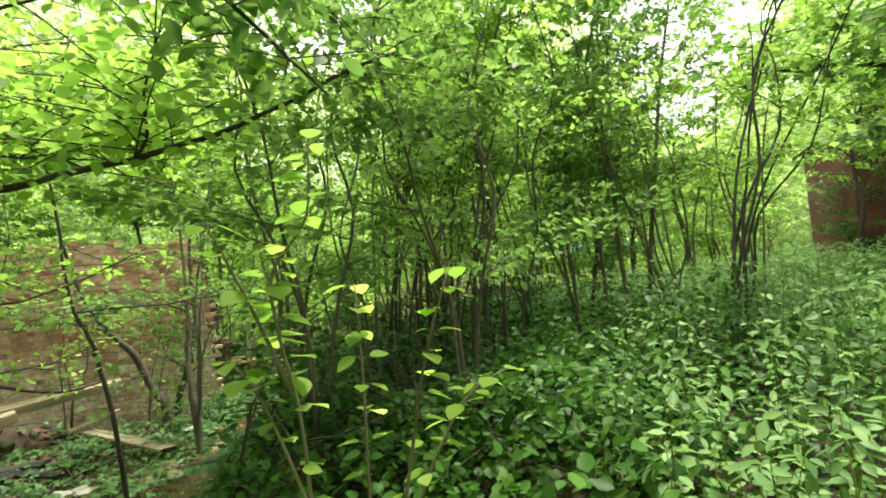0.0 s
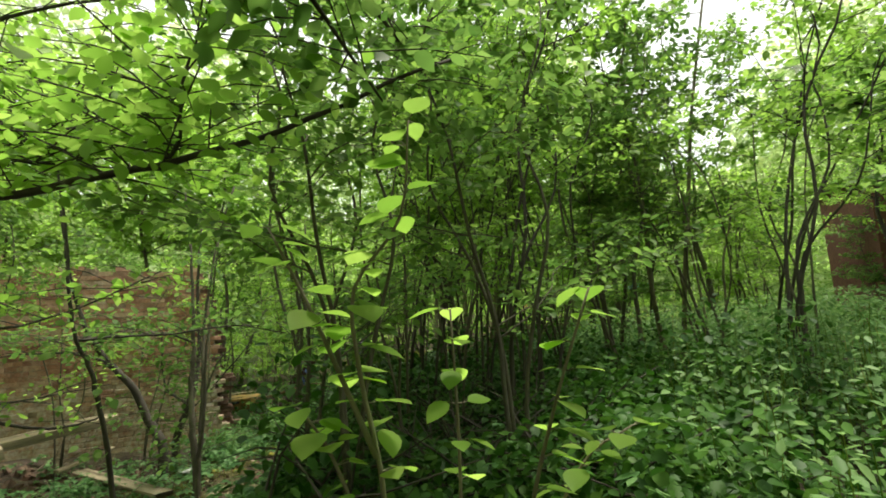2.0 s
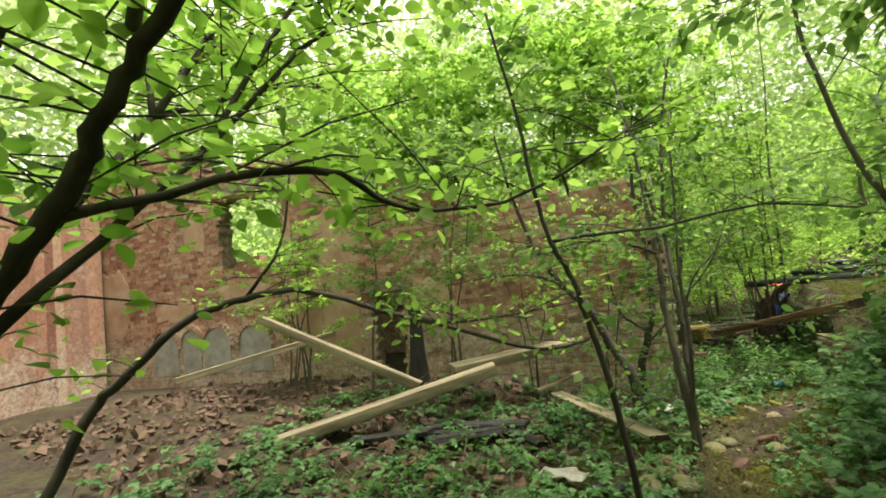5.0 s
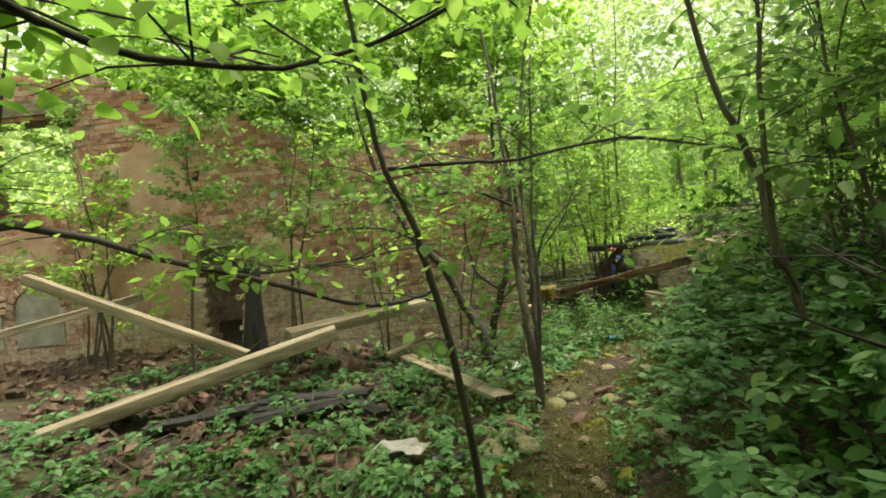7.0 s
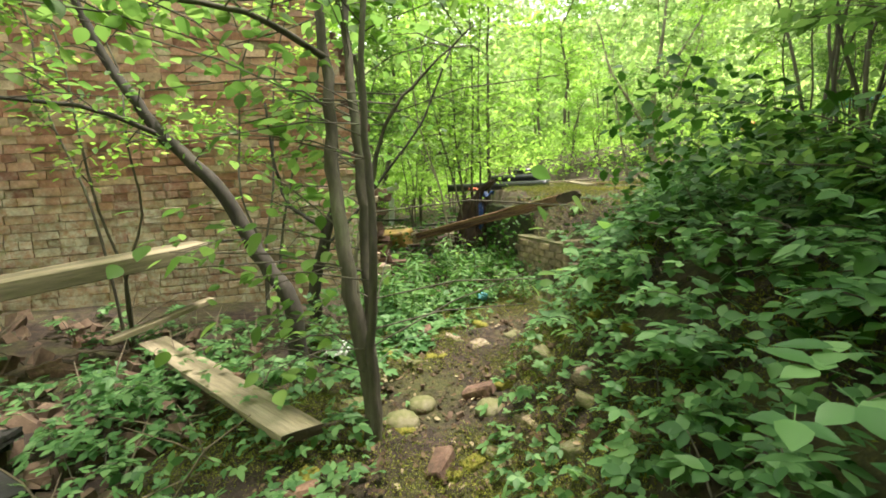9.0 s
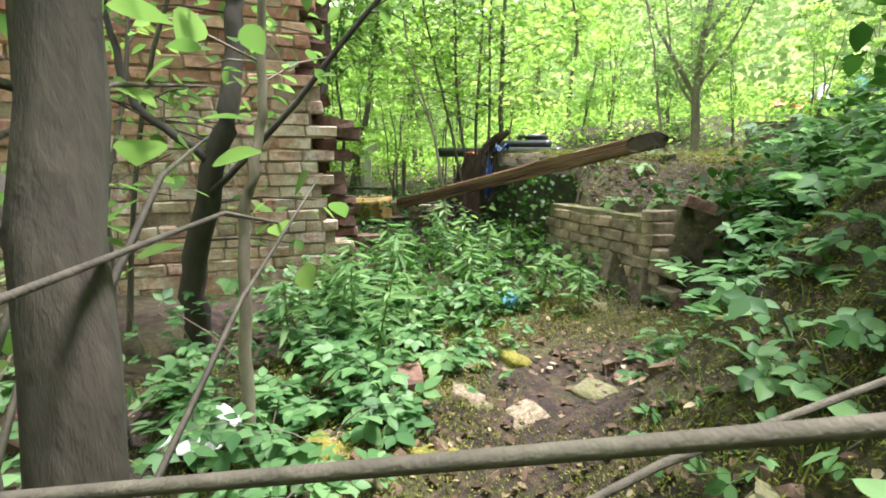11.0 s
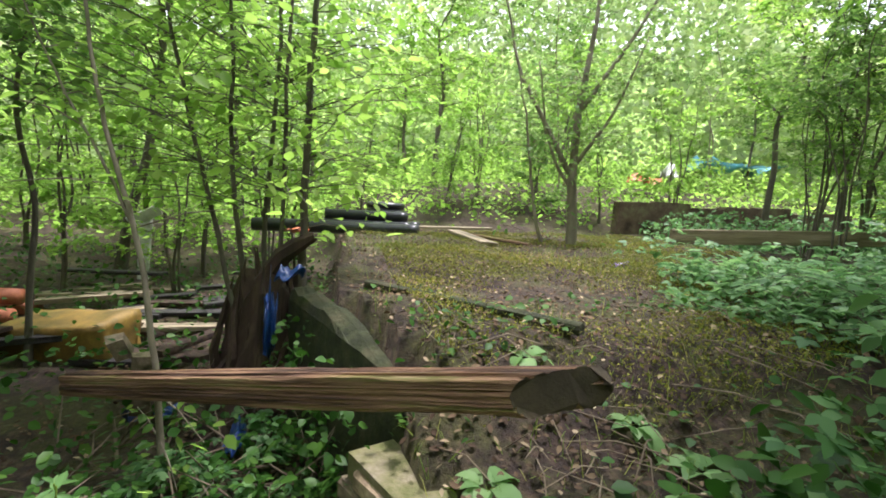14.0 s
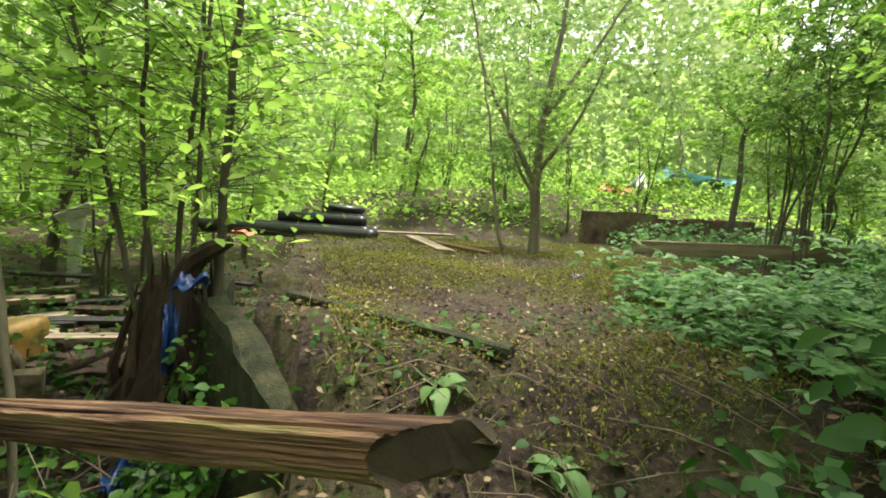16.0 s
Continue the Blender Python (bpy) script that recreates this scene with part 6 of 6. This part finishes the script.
    tagged(new("low_weeds", me), "low weeds on the damp soil, leaf colour darkened as shade", "weeds", kind="stuff")
    x, y = scatter(5200, rng, -6.5, -1.45, 9.9, 17.5)
    keep = (x + 3.1 > 0.1) | (y > 11.2)
    x, y = x[keep], y[keep]
    z = hill(x, y) + 0.03 + rng.random(len(x)) ** 1.4 * 0.35
    # the hollow's shade is painted in through the dark leaf colour
    me = leaves("hollow_plants", np.stack([x, y, z], -1), 0.07, IVY_SHADE, rng, SMALL, SMALL_F, 0.45, None, 1.2)
    tagged(new("hollow_plants", me), "sparse leafy weeds in the hollow, leaf colour darkened as shade", "weeds", kind="stuff")
    # far banks
    x, y = scatter(26000, rng, -14, 16, 18.2, 30)
    z = hill(x, y) + rng.random(len(x)) * (0.5 + 0.9 * np.abs(np.sin(x * 0.9) * np.sin(y * 0.8)))
    me = leaves("bank_plants", np.stack([x, y, z], -1), 0.12, LEAF_LIT, rng, SMALL, SMALL_F, 0.5, None, 1.2)
    tagged(new("bank_plants", me), "bright green weeds and shrubs covering the far bank", "weeds", kind="stuff")
    x, y = scatter(12000, rng, 3.0, 12, 12.5, 18.5)
    keep = (x > 3.9 + 0.3 * np.abs(y - 14.5)) & ~((y < 15.2) & (x < 6.0))
    x, y = x[keep], y[keep]
    z = hill(x, y) + rng.random(len(x)) * (0.25 + 0.5 * np.abs(np.sin(x * 1.3) * np.sin(y)))
    me = leaves("margin_plants", np.stack([x, y, z], -1), 0.1, BRAMBLE, rng, SMALL, SMALL_F, 0.5, None, 1.2)
    tagged(new("margin_plants", me), "weeds along the terrace's far margin", "weeds", kind="stuff")


brambles()


def canes(name, label, n, seed, x0, x1, y0, y1, size, reach, clear, keep=None):
    """Arching bramble canes with compound leaves set along them, and their thin stems."""
    rng = np.random.default_rng(seed)
    stems, pts, dirs = Shape(), [], []
    for i in range(n):
        x, y = rng.uniform(x0, x1), rng.uniform(y0, y1)
        if float(off_track(x, y)) < clear or (keep and not keep(x, y)):
            continue
        a, ln, up = rng.uniform(0, 6.28), reach * rng.uniform(0.5, 1.3), rng.uniform(0.5, 1.1)
        z = hz(x, y)
        line = []
        for k in range(9):
            t = k / 8
            p = Vector((x + math.cos(a) * ln * t * 0.8, y + math.sin(a) * ln * t * 0.8, z + ln * up * (1.5 * t - 1.15 * t * t)))
            if float(off_track(p.x, p.y)) < clear * 0.7:
                break
            line.append(p)
        if len(line) < 4:
            continue
        stems.tube(line, [0.004 - 0.003 * k / len(line) for k in range(len(line))], 3, False)
        for k, p in enumerate(line[2:]):
            for side in (-1, 1):
                w = a + side * rng.uniform(0.4, 1.4)
                pts.append(tuple(p + Vector(rng.normal(0, 0.02, 3))))
                dirs.append((math.cos(w), math.sin(w)))
    me = leaves(name, pts, size, BRAMBLE, rng, TRI, TRI_F, 0.25, np.array(dirs))
    tagged(new(name, me), label, "brambles", kind="stuff")
    tagged(new("bramble_stems", stems.mesh("bramble_stems", BARK)), "thin arching brown bramble stems", "brambles", kind="stuff")


canes("bramble_canes", "arching bramble canes with broad green leaves on the bank", 680, 411, -1.5, 2.4, 3.4, 10.2, 0.115, 0.55, 0.62, lambda x, y: not (y > 9.4 and x < -0.35))
canes("terrace_canes", "arching brambles leaning over the terrace edge", 420, 412, 0.2, 3.6, 9.0, 13.0, 0.12, 0.75, 0.85, lambda x, y: x > 0.3 + 0.3 * (y - 8.6))
canes("yard_canes", "low bramble sprays in the ruin's yard", 330, 413, -7.4, -2.4, 3.2, 9.0, 0.11, 0.45, 0.6)
canes("hollow_canes", "shaded brambles filling the hollow behind the torn wall", 190, 414, -4.6, -1.9, 10.8, 13.3, 0.1, 0.5, 0.6, lambda x, y: x - 0.35 * (y - 10.4) > -2.9)
canes("track_canes", "low bramble sprays beside the climbing track", 120, 415, -3.1, -0.5, 8.3, 10.0, 0.12, 0.36, 0.42, lambda x, y: x - 0.35 * (y - 10.4) > -2.9)


def litter():
    rng = np.random.default_rng(93)
    x, y = scatter(40000, rng, -3.4, 4.5, 4.2, 17.8)
    d = off_track(x, y)
    keep = (d < 0.8) | ((y > 9.6) & (x > -1.2)) | ((y > 9) & (rng.random(len(x)) < 0.5))
    x, y = x[keep], y[keep]
    me = leaves("leaf_litter", np.stack([x, y, hill(x, y) + 0.02 + 0.02 * rng.random(len(x))], -1), 0.036, LITTER, rng, SMALL, SMALL_F, 0.3, None, 1.0)
    tagged(new("leaf_litter", me), "dry brown fallen leaves on soil and terrace", "leaves", kind="stuff")
    x, y = scatter(34000, rng, -1.3, 5.0, 9.9, 18.0)
    keep = rng.random(len(x)) < 0.35 + 0.6 * np.sin(1.3 * x + y * 0.4) * np.sin(1.1 * y - 0.5 * x)
    x, y = x[keep], y[keep]
    x2, y2 = scatter(9000, rng, -3.4, -0.9, 7.2, 10.8)
    tuft = (np.sin(3.7 * x2 + 0.5) * np.sin(3.3 * y2) > 0.25) & (off_track(x2, y2) > 0.15) & (x2 - 0.35 * (y2 - 10.4) > -3.2)
    x, y = np.concatenate([x, x2[tuft]]), np.concatenate([y, y2[tuft]])
    me = leaves("grass", np.stack([x, y, hill(x, y) + 0.0], -1), 0.12, GRASS, rng, BLADE, BLADE_F, 0.3, None, 1.1)
    # blades stand upright
    co = np.empty(len(me.vertices) * 3)
    me.vertices.foreach_get("co", co)
    co = co.reshape(-1, len(BLADE), 3)
    base = co[:, :1] * 0.5 + co[:, 1:2] * 0.5
    off = co - base
    ln = np.linalg.norm(off[..., :2], axis=-1)
    co = base + np.concatenate([off[..., :2] * 0.45, (off[..., 2] + ln * 0.85)[..., None]], -1)
    me.vertices.foreach_set("co", co.reshape(-1))
    tagged(new("grass", me), "thin grass tufts growing through the terrace", "grass", kind="stuff")


litter()


def moss():
    """Cushions of moss: thousands of tiny upright shoots in patches."""
    rng = np.random.default_rng(96)
    x, y = scatter(210000, rng, -3.6, -0.7, 5.4, 10.4)
    keep = (np.sin(2.7 * x + 1.3 * y + 0.5) * np.sin(3.1 * y - 1.2 * x) + rng.normal(0, 0.25, len(x)) > -0.12) & (x - 0.35 * (y - 10.4) > -3.0)
    x, y = x[keep], y[keep]
    x2, y2 = scatter(200000, rng, -1.0, 4.6, 11.0, 17.8)
    keep = np.sin(1.7 * x2 + 0.6 * y2) * np.sin(1.9 * y2 - 0.8 * x2) + rng.normal(0, 0.3, len(x2)) > -0.15 + 0.3 * (y2 < 12.6)
    x2, y2 = x2[keep], y2[keep]
    me = leaves("terrace_moss", np.stack([x2, y2, hill(x2, y2) + 0.012 + 0.03 * rng.random(len(x2))], -1), 0.02, MOSS, rng, MOSSY, MOSSY_F, 0.9, None, 1.3)
    tagged(new("terrace_moss", me), "yellow-green moss carpet over the terrace", "moss", kind="stuff")
    me = leaves("moss", np.stack([x, y, hill(x, y) + 0.012 + 0.035 * rng.random(len(x))], -1), 0.013, MOSS, rng, MOSSY, MOSSY_F, 0.9, None, 1.1)
    tagged(new("moss", me), "yellow-green moss cushions on the trodden soil", "moss", kind="stuff")


moss()


def twigs():
    rng = np.random.default_rng(94)
    sh = Shape()
    for i in range(440):
        zone = i % 4
        if zone == 0:
            x, y = rng.uniform(-1.4, 2.0), rng.uniform(3.5, 8.5)
        elif zone == 1:
            x, y = rng.uniform(-6.5, -2.5), rng.uniform(4.8, 9.2)
        elif zone == 2:
            x, y = rng.uniform(-3.0, -1.5), rng.uniform(9.8, 12.6)
        else:
            x, y = rng.uniform(-1.0, 0.9), rng.uniform(10.2, 11.7)
        if float(off_track(x, y)) < (1.0 if zone < 3 else 0.45) and y > 4:
            continue
        a = rng.uniform(0, 6.28)
        ln = rng.uniform(0.15, 0.55)
        z = hz(x, y)
        e = (x + ln * math.cos(a), y + ln * math.sin(a), z + rng.uniform(0.0, 0.45 if zone < 3 else 0.1))
        sh.tube([(x, y, z), ((x + e[0]) / 2, (y + e[1]) / 2, (z + e[2]) / 2 + rng.uniform(0, 0.08)), e], [0.007, 0.005, 0.002] if zone < 3 else [0.003, 0.003, 0.0015], 4, False)
    tagged(new("dead_twigs", sh.mesh("dead_twigs", TWIG)), "dead grey-brown bramble stems and fallen twigs", "twigs", kind="stuff")


twigs()


def twig_heap():
    rng = np.random.default_rng(97)
    sh = Shape()
    for i in range(260):
        x, y = rng.uniform(-0.9, 1.2), rng.uniform(2.6, 5.6)
        if float(off_track(x, y)) < 0.8:
            continue
        a, ln, z = rng.uniform(0, 6.28), rng.uniform(0.3, 1.1), hz(x, y) + rng.uniform(0, 0.35)
        e = (x + ln * math.cos(a), y + ln * math.sin(a), z + rng.uniform(-0.1, 0.6))
        if float(off_track(e[0], e[1])) < 0.6:
            continue
        sh.tube([(x, y, z), ((x + e[0]) / 2, (y + e[1]) / 2, (z + e[2]) / 2 + rng.uniform(-0.05, 0.12)), e], [0.009, 0.006, 0.002], 4, False)
    tagged(new("brushwood", sh.mesh("brushwood", BARK_DARK)), "heap of dark dead brushwood on the bank", "brushwood", kind="stuff")


twig_heap()


def willowherb(x, y, h, seed):
    """An upright weed with long narrow leaves round one stem."""
    rng = np.random.default_rng(seed)
    ob = thing("willowherb", "tall green willowherb with long narrow leaves", "plant", "willowherbs")
    z = hz(x, y)
    st = Shape()
    top = (x + rng.normal(0, 0.06), y + rng.normal(0, 0.06), z + h)
    st.tube([(x, y, z - 0.03), top], [0.006, 0.003], 5)
    part("stem", st.mesh("stem", GRASS), ob)
    pts, dirs = [], []
    for k in range(34):
        t = 0.25 + 0.75 * k / 33
        a = k * 2.4
        pts.append((x + (top[0] - x) * t, y + (top[1] - y) * t, z + h * t))
        dirs.append((math.cos(a), math.sin(a)))
    part("foliage", leaves("foliage", pts, 0.16 * (0.6 + 0.4 * h), NETTLE, rng, LANCE, SMALL_F, 0.25, np.array(dirs)), ob)


for i, (x, y, h) in enumerate(((-2.75, 9.3, 0.5), (-2.6, 9.0, 0.45), (-2.9, 9.6, 0.55), (-2.45, 9.5, 0.4), (-2.2, 10.4, 0.55), (-2.3, 10.9, 0.6), (-2.0, 10.6, 0.5), (-1.65, 10.0, 0.35), (-1.45, 9.85, 0.3), (-2.1, 9.95, 0.4), (-2.55, 10.1, 0.5), (-2.35, 11.2, 0.5), (-2.7, 10.5, 0.5), (-3.0, 9.1, 0.4), (-1.85, 11.0, 0.4), (-2.15, 10.05, 0.35))):
    willowherb(x, y, h, 200 + i)


def dock(x, y, size, seed):
    """A rosette of broad upright leaves."""
    rng = np.random.default_rng(seed)
    n = 9
    a = np.arange(n) * 2.4
    p = np.stack([x + 0.02 * np.cos(a), y + 0.02 * np.sin(a), np.full(n, hz(x, y) + 0.01)], -1)
    me = leaves("dock", p, size, NETTLE, rng, BROAD, BROAD_F, 0.15, np.stack([np.cos(a), np.sin(a)], -1), 0.8)
    co = np.empty(len(me.vertices) * 3)
    me.vertices.foreach_get("co", co)
    co = co.reshape(-1, 3)
    r = np.hypot(co[:, 0] - x, co[:, 1] - y)
    co[:, 2] += 0.95 * r * (1 - 0.9 * r / size)
    me.vertices.foreach_set("co", co.reshape(-1))
    tagged(new("dock_plant", me), "green rosette of broad dock leaves on damp soil", "plant", "dock plants")


for i, (x, y, s) in enumerate(((-0.72, 10.32, 0.16), (-0.55, 10.4, 0.15), (-0.95, 10.75, 0.14), (-0.35, 10.5, 0.14), (-0.1, 10.75, 0.16), (-0.8, 10.12, 0.12), (0.15, 10.4, 0.15), (-0.6, 11.3, 0.13), (-0.2, 11.0, 0.14), (-1.2, 10.55, 0.12))):
    dock(x, y, s, 300 + i)


# ---------- single bricks of the wall and the pier ----------
def lay(todo, parent):
    for i, (kinds, m) in enumerate(todo):
        ob = part("brick", kinds[i % len(kinds)], parent)
        ob.matrix_basis = m @ (pose(0, 0, 0, 0, 0, 180) if i % 2 else Matrix())


lay(RUIN_BRICKS, RUIN)
lay(PIER_BRICKS, PIER)
